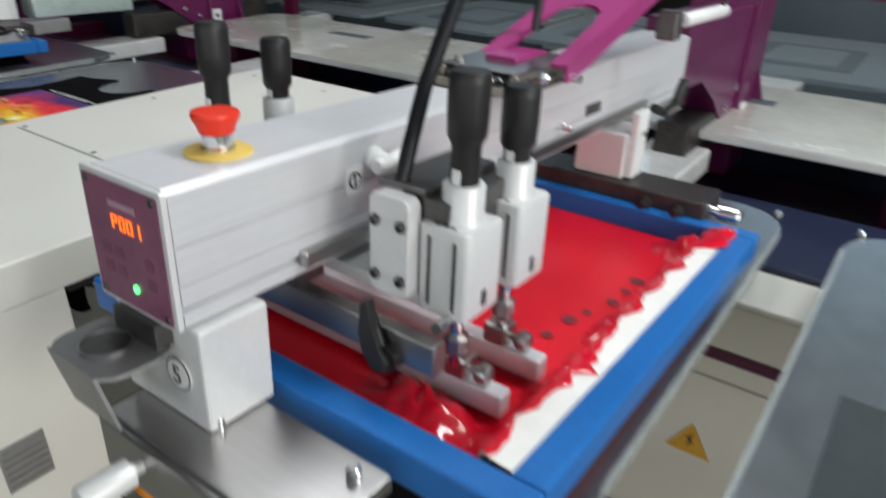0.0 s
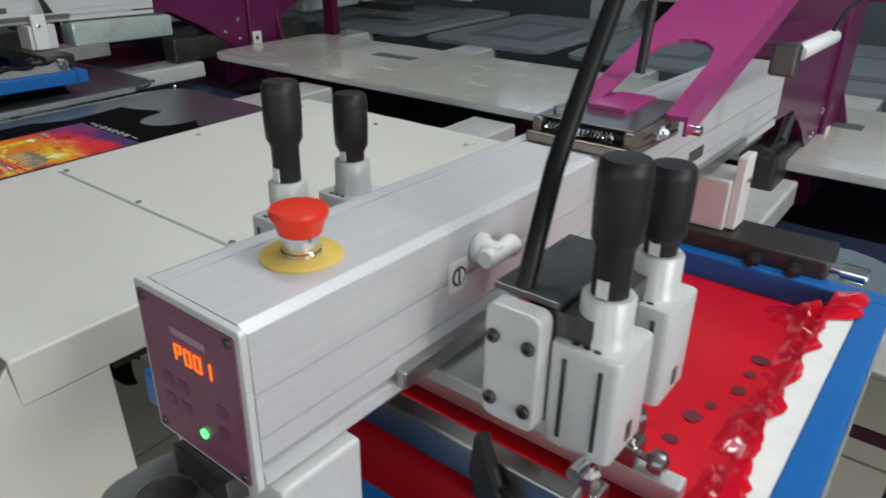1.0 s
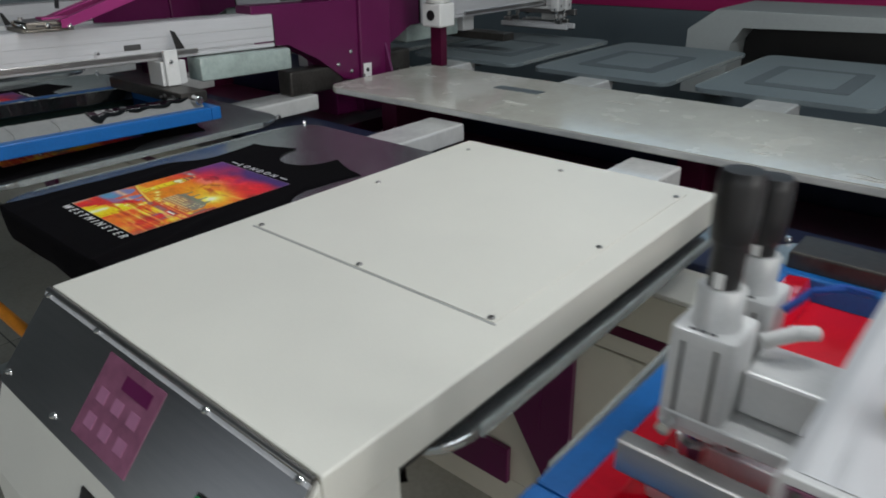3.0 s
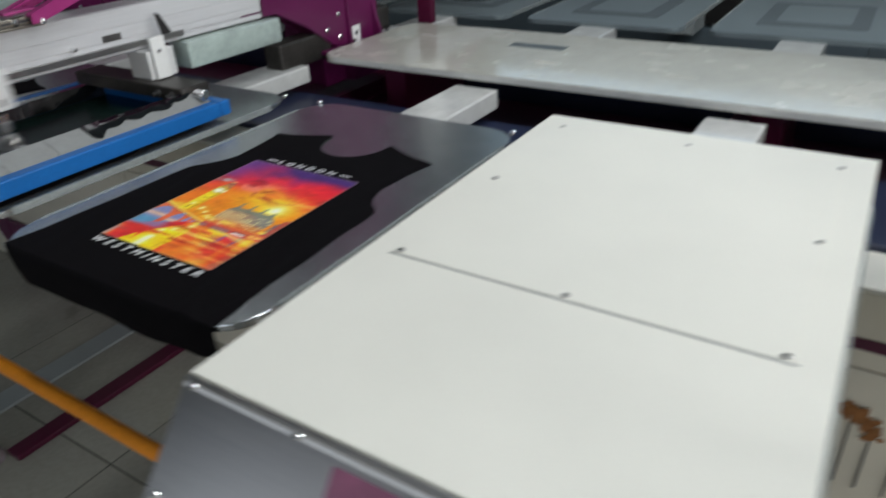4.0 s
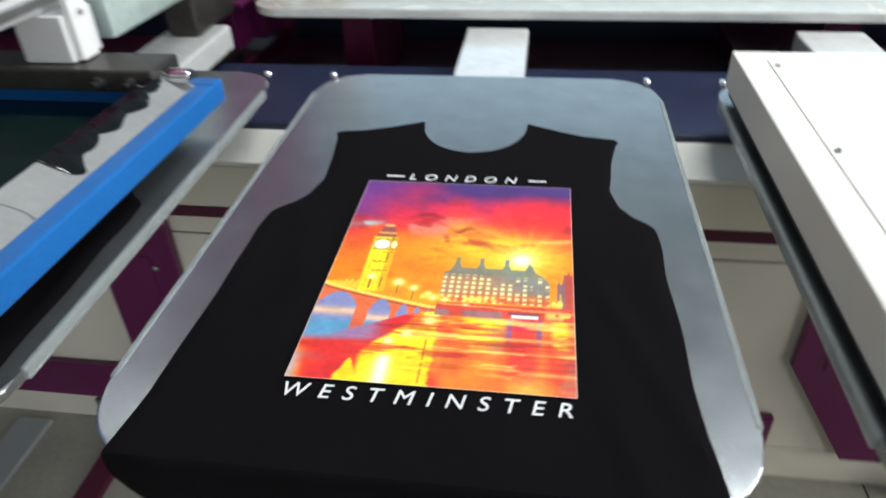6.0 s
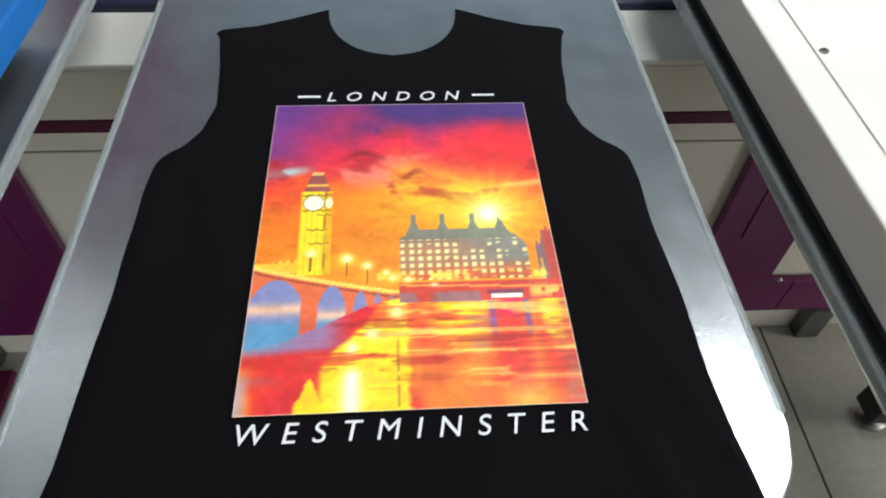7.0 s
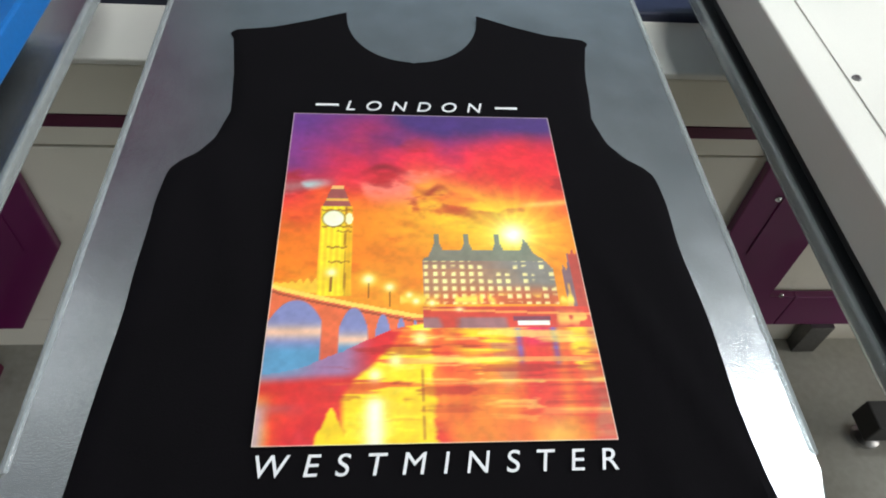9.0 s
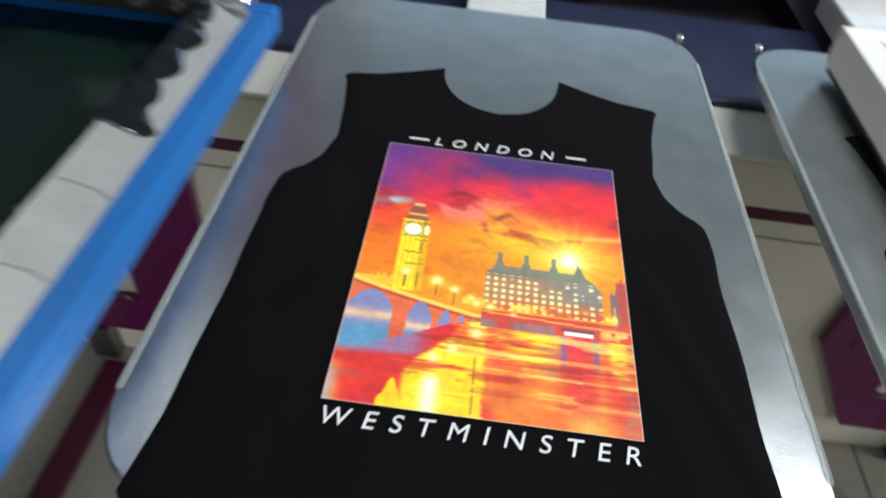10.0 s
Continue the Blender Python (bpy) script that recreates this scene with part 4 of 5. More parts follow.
def make_carriage(parent, ink):
    """Squeegee carriage; its zero is the middle of the two cylinders along the arm."""
    c = part("carriage", box(-0.180, 0.186, -0.062, 0.050, 1.145, 1.159, 0.002), ALU_CAST, parent, "cast aluminium squeegee carriage")
    for s, off in ((1, 0.184), (-1, -0.158)):
        if s > 0:
            part("top_plate", box(min(off - s * 0.078, off - s * 0.024), max(off - s * 0.078, off - s * 0.024), -0.066, 0.046, 1.2565, 1.262, 0.001), STEEL_DARK, c, "dark steel plate")
        inner = off - s * 0.050
        if s < 0:
            part("bracket", box(off + 0.0275, -0.066, -0.03, 0.03, 1.16, 1.20, 0.003), ALU_CAST, c)
        if s > 0:
            out = rounded(inner - 0.0225, inner + 0.0225, 1.160, 1.256, 0.008, 3)
            part("side_plate", prism(out, -0.084, -0.066, "y", 0.002), ALU_CAST, c)
            for dx in (-0.0145, 0.0145):
                for z in (1.178, 1.231):
                    screw(inner + dx, -0.085, z, "y", STEEL_DARK, c, 0.0055, -0.003)
            part("gap_block", box(min(inner, off), max(inner, off), -0.064, 0.05, 1.162, 1.255), STEEL_DARK, c)
        if s < 0:
            part("air_fitting", tube([(off + 0.03, 0.0, 1.215), (off + 0.05, 0.012, 1.225), (off + 0.062, 0.03, 1.222)], 0.007, 10), WHITE, c, smooth=True)
            part("air_tube", tube([(off + 0.03, 0.055, 1.222), (off + 0.045, 0.07, 1.240), (off + 0.066, 0.085, 1.245), (off + 0.085, 0.11, 1.235)], 0.004, 8), BLUETUBE, c, "thin blue air tube", smooth=True)
        for dy in ((-0.043, 0.044) if s > 0 else (-0.032, 0.055)):
            out = rounded(off - 0.027, off + 0.027, dy - 0.029, dy + 0.029, 0.007, 3)
            cyl = part("cylinder_body", prism(out, 1.150 if s > 0 else 1.140, 1.236, "z", 0.003), ALU_CAST, c, smooth=True)
            for sx in (-0.015, 0.012):
                part("groove", box(off + sx, off + sx + 0.003, dy - 0.0305, dy - 0.0285, 1.160, 1.226), STEEL_DARK, cyl)
            part("groove", box(off + s * 0.0265, off + s * 0.0278, dy - 0.004, dy + 0.004, 1.160, 1.175), STEEL_DARK, cyl)
            for i in range(3):
                part("marking", box(off - 0.012 + i * 0.008, off - 0.007 + i * 0.008, dy - 0.0245, dy - 0.0215, 1.2355, 1.2366), INKBAR, cyl)
            part("collar", lathe([(0.0215, 1.232), (0.020, 1.240), (0.0188, 1.242), (0.0188, 1.268), (0.0172, 1.270)], "z", (off, dy, 0), 28), ALU_CAST, cyl, smooth=True)
            up = 0.031 if dy < 0 else 0.006
            rings = [(0.0130, 1.262), (0.0130, 1.272 + up), (0.0150, 1.277 + up), (0.0170, 1.280 + up), (0.0178, 1.300 + up), (0.0178, 1.324 + up), (0.0172, 1.3305 + up), (0.0150, 1.3335 + up), (0.0080, 1.334 + up)]
            kn = part("knob", lathe(rings, "z", (off, dy, 0), 28), BLACK, cyl, "black plastic knob", smooth=True)
            part("scale_mark", box(off - 0.004, off + 0.004, dy - 0.0140, dy - 0.0125, 1.271, 1.284), LABEL, kn)
            part("rod", lathe([(0.007, 1.085), (0.007, 1.136)], "z", (off, dy, 0), 12), CHROME, cyl, smooth=True)
            part("rod_nut", lathe([(0.010, 1.098), (0.0125, 1.102), (0.0125, 1.116), (0.010, 1.120)], "z", (off, dy, 0), 8), STEEL, cyl)
            part("fitting", lathe([(0.006, 0.0), (0.006, 0.014), (0.004, 0.016), (0.004, 0.022)], "y", (off + s * 0.012, dy + 0.028 if dy > 0 else dy - 0.05, 1.152), 10), CHROME, cyl, smooth=True)
    # squeegee and flood bar with their holders
    for dy, tip, nm in ((-0.030, 1.033, "squeegee"), (0.045, 1.035, "flood_bar")):
        hold = part(nm, box(-0.228, 0.236, dy - 0.010, dy + 0.010, 1.040, 1.066, 0.002), ALU, c, "steel " + nm.replace("_", " ") + " wet with ink")
        part("blade", box(-0.222, 0.222, dy - 0.004, dy + 0.004, tip, 1.0395, 0.001), STEEL_DARK if nm == "flood_bar" else ink, hold)
        for off in (0.182, -0.172):
            part("clamp", box(off - 0.014, off + 0.014, dy - 0.0125, dy + 0.0125, 1.0665, 1.090, 0.003), STEEL, hold)
            part("thumb_screw", lathe([(0.004, 0.0), (0.004, 0.010), (0.0095, 0.012), (0.0115, 0.018), (0.0095, 0.025), (0.004, 0.028)], "x", (off + 0.012, dy - 0.004, 1.080), 14), STEEL, hold, smooth=True)
    part("cross_rail", box(-0.20, 0.20, -0.10, -0.082, 1.105, 1.137, 0.002), STEEL, c)
    part("rail_stay", box(-0.03, 0.03, -0.0995, -0.0625, 1.1372, 1.158), STEEL_DARK, c)
    lev = part("lever", prism([(-0.050, 1.162), (-0.041, 1.166), (-0.036, 1.135), (-0.030, 1.120), (-0.018, 1.110), (-0.020, 1.098), (-0.036, 1.096), (-0.047, 1.108), (-0.053, 1.130)], -0.115, -0.103, "y", 0.003), BLACK, c, "black clamp lever")
    lev.location = (0.176, 0, 0)
    part("lever_hub", lathe([(0.013, -0.108), (0.013, -0.090)], "y", (0.150, 0, 1.108), 14), BLACK, c, smooth=True)
    hose = [(0.126, -0.058, 1.256), (0.1255, -0.045, 1.29), (0.122, -0.020, 1.34), (0.121, 0.012, 1.39), (0.121, 0.058, 1.46), (0.120, 0.12, 1.56), (0.11, 0.23, 1.70), (0.08, 0.40, 1.84)]
    part("hose", tube(hose, 0.0072, 12), RUBBER, c, "black rubber air hose", smooth=True)
    thin = [(0.03, 0.09, 1.262), (0.03, 0.24, 1.30), (0.02, 0.36, 1.34), (0.02, 0.38, 1.48), (0.02, 0.38, 1.75)]
    part("thin_cable", tube(thin[2:], 0.006, 8), RUBBER, c, smooth=True)
    return c


def raised(x, z, degrees, y=2.1):
    """A head or screen that is tipped up at its front about a pivot at y."""
    p = Vector((0, y, 1.28))
    return pose(x, 0, z) @ Matrix.Translation(p) @ pose(0, 0, 0, -degrees) @ Matrix.Translation(-p)


def make_head(x, ink, carriage_y, number=True, far=1.285, drop=0.0):
    hd = thing("print_head", x, 0, drop, "aluminium screen printing head arm with purple lifting yoke and column", "print head", "print heads")
    arm = part("arm", prism(arm_profile(), 0.2975, far, "y"), ALU, hd, "extruded aluminium arm")
    part("arm_end_cap", prism(rounded(-0.053, 0.053, 1.167, 1.281, 0.006, 3), far + 0.0005, far + 0.008, "y", 0.002), BLACK, arm)
    # front end plate with display
    end = part("end_plate", prism(rounded(-0.0555, 0.0555, 1.1645, 1.2835, 0.003, 3), 0.2915, 0.297, "y", 0.001), ALU_CAST, hd)
    face = part("face", prism(rounded(-0.0505, 0.0505, 1.169, 1.2785, 0.002, 2), 0.2902, 0.2912, "y"), PINK, end, "plum faceplate")
    seven_segments(face, "P001", -0.014, 1.2385, 0.2901, 0.0072, 0.0125)
    part("name_bar", box(-0.016, 0.020, 0.2895, 0.2901, 1.2575, 1.2630), FADED, face, "faded pale maker's mark")
    part("led", lathe([(0.0034, 0.2885), (0.0034, 0.2901)], "y", (0.006, 0, 1.189), 14), GREEN, face, "lit green lamp")
    for dx in (-0.03, -0.012, 0.03):
        for z in (1.20, 1.217):
            part("button", prism(rounded(dx - 0.006, dx + 0.006, z - 0.005, z + 0.005, 0.002, 2), 0.2897, 0.2901, "y"), PLUM, face)
    for sx in (-0.045, 0.045):
        for z in (1.174, 1.274):
            screw(sx, 0.2902, z, "y", STEEL_DARK, end, 0.0035, -0.0015)
    # emergency stop
    stop = part("stop_disc", lathe([(0.0290, 1.2838), (0.0290, 1.2855), (0.0280, 1.2862), (0.012, 1.2864)], "z", (0.004, 0.383, 0), 32), YELLOW, hd, "yellow disc under the stop button", smooth=True)
    part("collar", lathe([(0.0145, 1.2865), (0.0145, 1.289), (0.0132, 1.290), (0.0132, 1.3005), (0.011, 1.301)], "z", (0.004, 0.383, 0), 28), CHROME, stop, smooth=True)
    part("stop_button", lathe([(0.0120, 1.3012), (0.0152, 1.3018), (0.0163, 1.3065), (0.0192, 1.3125), (0.0203, 1.3150), (0.0203, 1.3175), (0.0194, 1.3195), (0.013, 1.3203), (0.005, 1.3205)], "z", (0.004, 0.383, 0), 32), ESTOP, stop, "red mushroom button", smooth=True)
    # sensor label and hook on the side
    lab = part("hook_plate", prism(rounded(0.483, 0.506, 1.228, 1.254, 0.002, 2), 0.0557, 0.0577, "x"), WHITE, hd)
    part("ring", lathe([(0.0085, 0.0577), (0.0085, 0.0584), (0.0065, 0.0585)], "x", (0, 0.4945, 1.241), 20), INKBAR, lab)
    part("ring_centre", lathe([(0.0062, 0.0580), (0.0062, 0.0588)], "x", (0, 0.4945, 1.241), 20), LABEL, lab)
    part("ring_bar", box(0.0585, 0.0592, 0.4925, 0.4950, 1.2355, 1.2470), INKBAR, lab)
    hk = part("hook", lathe([(0.0125, 0.0557), (0.0125, 0.0605), (0.0095, 0.0625), (0.0085, 0.0760), (0.0070, 0.0775)], "x", (0, 0.523, 1.256), 16), WHITE, hd, "white plastic air fitting", smooth=True)
    part("elbow", lathe([(0.0070, -0.014), (0.0082, -0.012), (0.0082, 0.016), (0.0095, 0.018), (0.0095, 0.026), (0.0080, 0.028)], "y", (0.0720, 0.523, 1.254), 16), WHITE, hk, smooth=True)
    part("stop_pin", lathe([(0.005, 0.0557), (0.005, 0.074), (0.0035, 0.076)], "x", (0, 0.93, 1.208), 12), CHROME, hd, smooth=True)
    part("side_label", box(0.0557, 0.0566, 1.02, 1.075, 1.205, 1.222), STEEL_DARK, hd, "dark worn label")
    for s in (-1, 1):
        part("slide_rail", box(min(s * 0.0557, s * 0.066), max(s * 0.0557, s * 0.066), 0.42, 1.27, 1.176, 1.192, 0.002), STEEL, hd)
    # box and plate that hold the frame's front rail
    fb = part("front_block", box(-0.055, 0.066, 0.301, 0.372, 1.063, 1.164, 0.003), ALU_CAST, hd)
    if number:
        part("number_disc", lathe([(0.0165, 0.2995), (0.0165, 0.3008)], "y", (0.032, 0, 1.112), 24), LABEL, fb)
        part("number_rim", lathe([(0.0165, 0.2988), (0.0165, 0.2994), (0.0148, 0.2990)], "y", (0.032, 0, 1.112), 24), INKBAR, fb)
        part("number_face", lathe([(0.0146, 0.2984), (0.0146, 0.2990)], "y", (0.032, 0, 1.112), 24), LABEL, fb)
        lettering("number", "5", 0.026, pose(0.0245, 0.2982, 1.1025, 90), INKBAR, fb)
    fp = part("front_clamp_plate", box(-0.035, 0.218, 0.264, 0.362, 1.0455, 1.062, 0.002), STEEL, hd, "brushed steel clamp plate")
    part("front_lip", box(-0.035, 0.218, 0.256, 0.2635, 1.005, 1.060, 0.002), STEEL, fp)
    for sx in (0.026,):
        kb = part("clamp_knob", lathe([(0.0065, 0.262), (0.0065, 0.246), (0.0135, 0.245), (0.0140, 0.205), (0.0125, 0.202)], "y", (sx, 0, 1.038), 20), ALU_CAST, fp, "knurled aluminium knob", smooth=True)
    for sx in (0.06, 0.196):
        part("pin", lathe([(0.007, 1.062), (0.007, 1.072), (0.004, 1.075)], "z", (sx, 0.30 + sx * 0.2, 0), 12), CHROME, fp, smooth=True)
    # cup tray under the arm's end
    tray = part("cup_tray", prism(rounded(-0.052, 0.040, 0.232, 0.300, 0.020, 5), 1.1385, 1.142, "z", 0.001), TRAY, hd, "grey sheet steel tray with a round hole")
    part("tray_wall", prism([(0.2305, 1.143), (0.2335, 1.143), (0.246, 1.085), (0.243, 1.085)], -0.040, 0.028, "x"), TRAY, tray)
    part("tray_hole", lathe([(0.020, 1.1421), (0.020, 1.1430)], "z", (-0.010, 0.264, 0), 24), STEEL_DARK, tray)
    part("hole_rim", lathe([(0.0215, 1.1421), (0.0215, 1.1445), (0.020, 1.1445), (0.020, 1.1425)], "z", (-0.010, 0.264, 0), 24), STEEL, tray, smooth=True)
    part("tray_stay", box(-0.03, 0.03, 0.285, 0.3005, 1.1425, 1.1635), STEEL_DARK, tray)
    # yoke clamp on top of the arm
    xa, xb, ya, yb = -0.032, 0.086, 0.738, 0.872
    yc = part("yoke_clamp", box(xa, xb, ya, yb, 1.2838, 1.2905, 0.002), BRONZE, hd, "worn steel yoke clamp")
    for a in (xa, xb - 0.012):
        cheek = part("cheek", box(a, a + 0.012, ya + 0.006, yb, 1.2908, 1.3090, 0.003), BRONZE, yc)
        part("slot", box(a - 0.0006, a + 0.0126, ya + 0.030, yb - 0.030, 1.298, 1.302), INKBAR, cheek)
    part("front_plate", box(xa, xb, ya - 0.006, ya, 1.2845, 1.2955, 0.002), BRONZE, yc)
    part("cover", prism([(ya + 0.012, 1.3094), (ya + 0.05, 1.3100), (yb + 0.01, 1.3150), (yb + 0.01, 1.3175), (ya + 0.05, 1.3125), (ya + 0.012, 1.3115)], xa + 0.004, xb - 0.004, "x", 0.0006), STEEL, yc, "film-wrapped steel cover")
    part("cross_pin", lathe([(0.005, xa - 0.010), (0.005, xb + 0.012), (0.003, xb + 0.014)], "x", (0, 0.800, 1.301), 12), CHROME, yc, smooth=True)
    part("end_nut", lathe([(0.0085, xb), (0.0085, xb + 0.007), (0.006, xb + 0.009)], "x", (0, 0.800, 1.301), 6), CHROME, yc)
    part("roller", lathe([(0.0075, xa + 0.014), (0.0075, xb - 0.014)], "x", (0, 0.758, 1.3005), 16), BLACK, yc, smooth=True)
    part("spring", tube([(xa + 0.016 + i * 0.0012, 0.746 + 0.0045 * math.sin(i * 1.6), 1.3005 + 0.0045 * math.cos(i * 1.6)) for i in range(66)], 0.0013, 5), CHROME, yc, smooth=True)
    part("tongue", box(xa + 0.036, xb - 0.036, 0.80, 0.885, 1.3105, 1.3195, 0.002), PINKPURPLE, yc, "purple tongue between the tines")
    part("set_screw", lathe([(0.006, 1.3120), (0.006, 1.3190), (0.0035, 1.3195)], "z", (xa + 0.020, ya + 0.028, 0), 8), STEEL, yc)
    # the purple yoke: two tines that join into a wide plate
    def zy(y):
        return 1.312 + 0.33 * (y - 0.84)

    mid, hw = 0.042, 0.064
    for s in (-1, 1):
        o = [(mid + s * (hw - 0.023), 0.83), (mid + s * hw, 0.83), (mid + s * hw, 1.06), (mid, 1.06), (mid, 1.005), (mid + s * (hw - 0.046), 1.0), (mid + s * (hw - 0.031), 0.985), (mid + s * (hw - 0.025), 0.95)]
        bm = prism(o, 0, 0.005, "z")
        for v in bm.verts:
            v.co.z += zy(v.co.y)
        tine = part("yoke_tine", bm, PINKPURPLE, hd, "bright purple lifting yoke")
        bm = prism([(0.83, zy(0.83) - 0.016), (0.85, zy(0.85) - 0.022), (0.90, zy(0.90) - 0.024), (1.98, zy(1.98) - 0.036), (1.98, zy(1.98) + 0.006), (0.83, zy(0.83) + 0.006)], mid + s * hw - 0.002, mid + s * hw + 0.002, "x")
        part("tine_flange", bm, PINKPURPLE, tine)
        part("pivot", lathe([(0.006, s * 0.001), (0.006, s * 0.010), (0.003, s * 0.012)], "x", (mid + s * (hw + 0.001), 0.85, 1.297), 12), CHROME, tine, smooth=True)
    bm = prism([(mid - hw, 1.0605), (mid + hw, 1.0605), (mid + hw, 1.98), (mid - hw, 1.98)], 0, 0.005, "z")
    for v in bm.verts:
        v.co.z += zy(v.co.y)
    part("yoke_plate", bm, PINKPURPLE, hd, "bright purple lifting yoke")
    # rear block, box beam and column
    low = far < 1.5
    q, dz = (0.095, 0.0) if low else (0.085, 0.0)
    rb = part("rear_block", box(0.006, 0.094, 1.112, 1.200, 1.0862 + dz, 1.164, 0.003), ALU_CAST, hd)
    part("rear_plate", box(0.0945, 0.108, 1.122, 1.168, 1.088 + dz, 1.200, 0.002), WHITE, rb)
    part("plate_bolt", lathe([(0.006, 0.108), (0.006, 0.114), (0.004, 0.115)], "x", (0, 1.14, 1.165), 10), CHROME, rb, smooth=True)
    if low:
        part("rear_lever", tube([(0.102, 1.195, 1.196), (0.112, 1.225, 1.185), (0.118, 1.262, 1.198), (0.118, 1.290, 1.232)], 0.0085, 10), BLACK, rb, "black lever", smooth=True)
    else:
        part("rear_lever", prism([(1.172, 1.2005), (1.200, 1.2005), (1.172, 1.255), (1.160, 1.260)], 0.095, 0.107, "x", 0.002), BLACK, rb, "black lever")
    part("rear_clamp_bar", box(-0.24, 0.244, 1.000 + q, 1.092 + q, 1.048 + dz, 1.0855 + dz, 0.004), BLACKENED, hd, "dark steel frame clamp bar")
    for sx in (0.150, 0.205):
        part("bar_knob", lathe([(0.006, 0.0), (0.006, 0.010), (0.011, 0.012), (0.011, 0.022), (0.008, 0.024)], "y", (sx, 0.975 + q, 1.066 + dz), 12), BLACK, hd, smooth=True)
    part("rear_knob", lathe([(0.008, 0.244), (0.008, 0.258), (0.0135, 0.259), (0.0135, 0.290), (0.0115, 0.292)], "x", (0, 1.035 + q, 1.066 + dz), 18), CHROME, hd, smooth=True)
    part("rear_bracket", prism([(1.505, 1.312), (2.019, 1.312), (2.019, 0.985), (1.93, 1.005), (1.80, 1.10), (1.66, 1.168), (1.505, 1.168)], -0.047, 0.049, "x", 0.003), PURPLE, hd, "purple sheet steel bracket")
    part("arm_root", box(-0.044, 0.046, far + 0.009, 1.5045 if far < 1.495 else far + 0.0095, 1.175, 1.262), STEEL_DARK, hd)
    for yy, zz in ((1.90, 1.065), (1.97, 1.030), (1.97, 1.110)):
        part("bracket_bolt", lathe([(0.009, 0.049), (0.009, 0.056), (0.006, 0.058)], "x", (0, yy, zz), 8), CHROME, hd)
    post = part("column", box(-0.12, 0.062, 2.02, 2.20, 0.85, 2.05, 0.006), PURPLE, hd, "purple steel column")
    foot = part("foot_flange", box(-0.165, 0.110, 1.985, 2.235, 0.9815, 0.9950, 0.003), PURPLE, post)
    for bx, by in ((0.090, 2.005), (0.090, 2.215), (-0.145, 2.005), (0.020, 2.000)):
        part("foot_bolt", lathe([(0.011, 0.995), (0.011, 1.003), (0.007, 1.010), (0.007, 1.018)], "z", (bx, by, 0), 8), CHROME, foot)
    part("gusset", prism([(0.0625, 0.9955), (0.105, 0.9955), (0.0625, 1.13)], 2.16, 2.172, "y"), PURPLE, post)
    part("drive_box", box(-0.040, 0.043, 1.66, 1.93, 0.965, 1.060, 0.008), BLACKENED, hd, "dark box under the bracket")
    part("foot_label", box(0.0625, 0.0655, 2.03, 2.075, 0.995, 1.055), LABEL, post)
    part("label_mark", lathe([(0.009, 0.0657), (0.009, 0.0668)], "x", (0, 2.052, 1.028), 12), INKBAR, post)
    if low:
        lift = part("lift_cylinder", lathe([(0.0095, 1.175), (0.0115, 1.180), (0.0115, 1.400), (0.0095, 1.405)], "y", (0.132, 0, 1.345), 16), WHITE, hd, "white lift cylinder", smooth=True)
        part("piston", lathe([(0.0055, 1.135), (0.0055, 1.175), (0.0095, 1.1752)], "y", (0.132, 0, 1.345), 12), CHROME, lift, smooth=True)
        part("cylinder_mount", box(0.108, 0.142, 1.122, 1.146, 1.318, 1.362, 0.004), STEEL_DARK, lift)
        part("air_line", tube([(0.135, 1.375, 1.357), (0.140, 1.42, 1.385), (0.145, 1.48, 1.395), (0.140, 1.505, 1.430), (0.125, 1.48, 1.49), (0.105, 1.46, 1.56)], 0.0035, 8), BLACK, hd, "thin air line looped over the cylinder", smooth=True)
    if not low:
        part("rail_sleeve", box(-0.01, 0.082, 1.26, 1.645, 1.080, 1.160, 0.010), SLEEVE, hd, "guide rail end in pale clear film", smooth=True)
    c = make_carriage(hd, ink)
    c.location = (0, carriage_y, 0)
    return hd, c


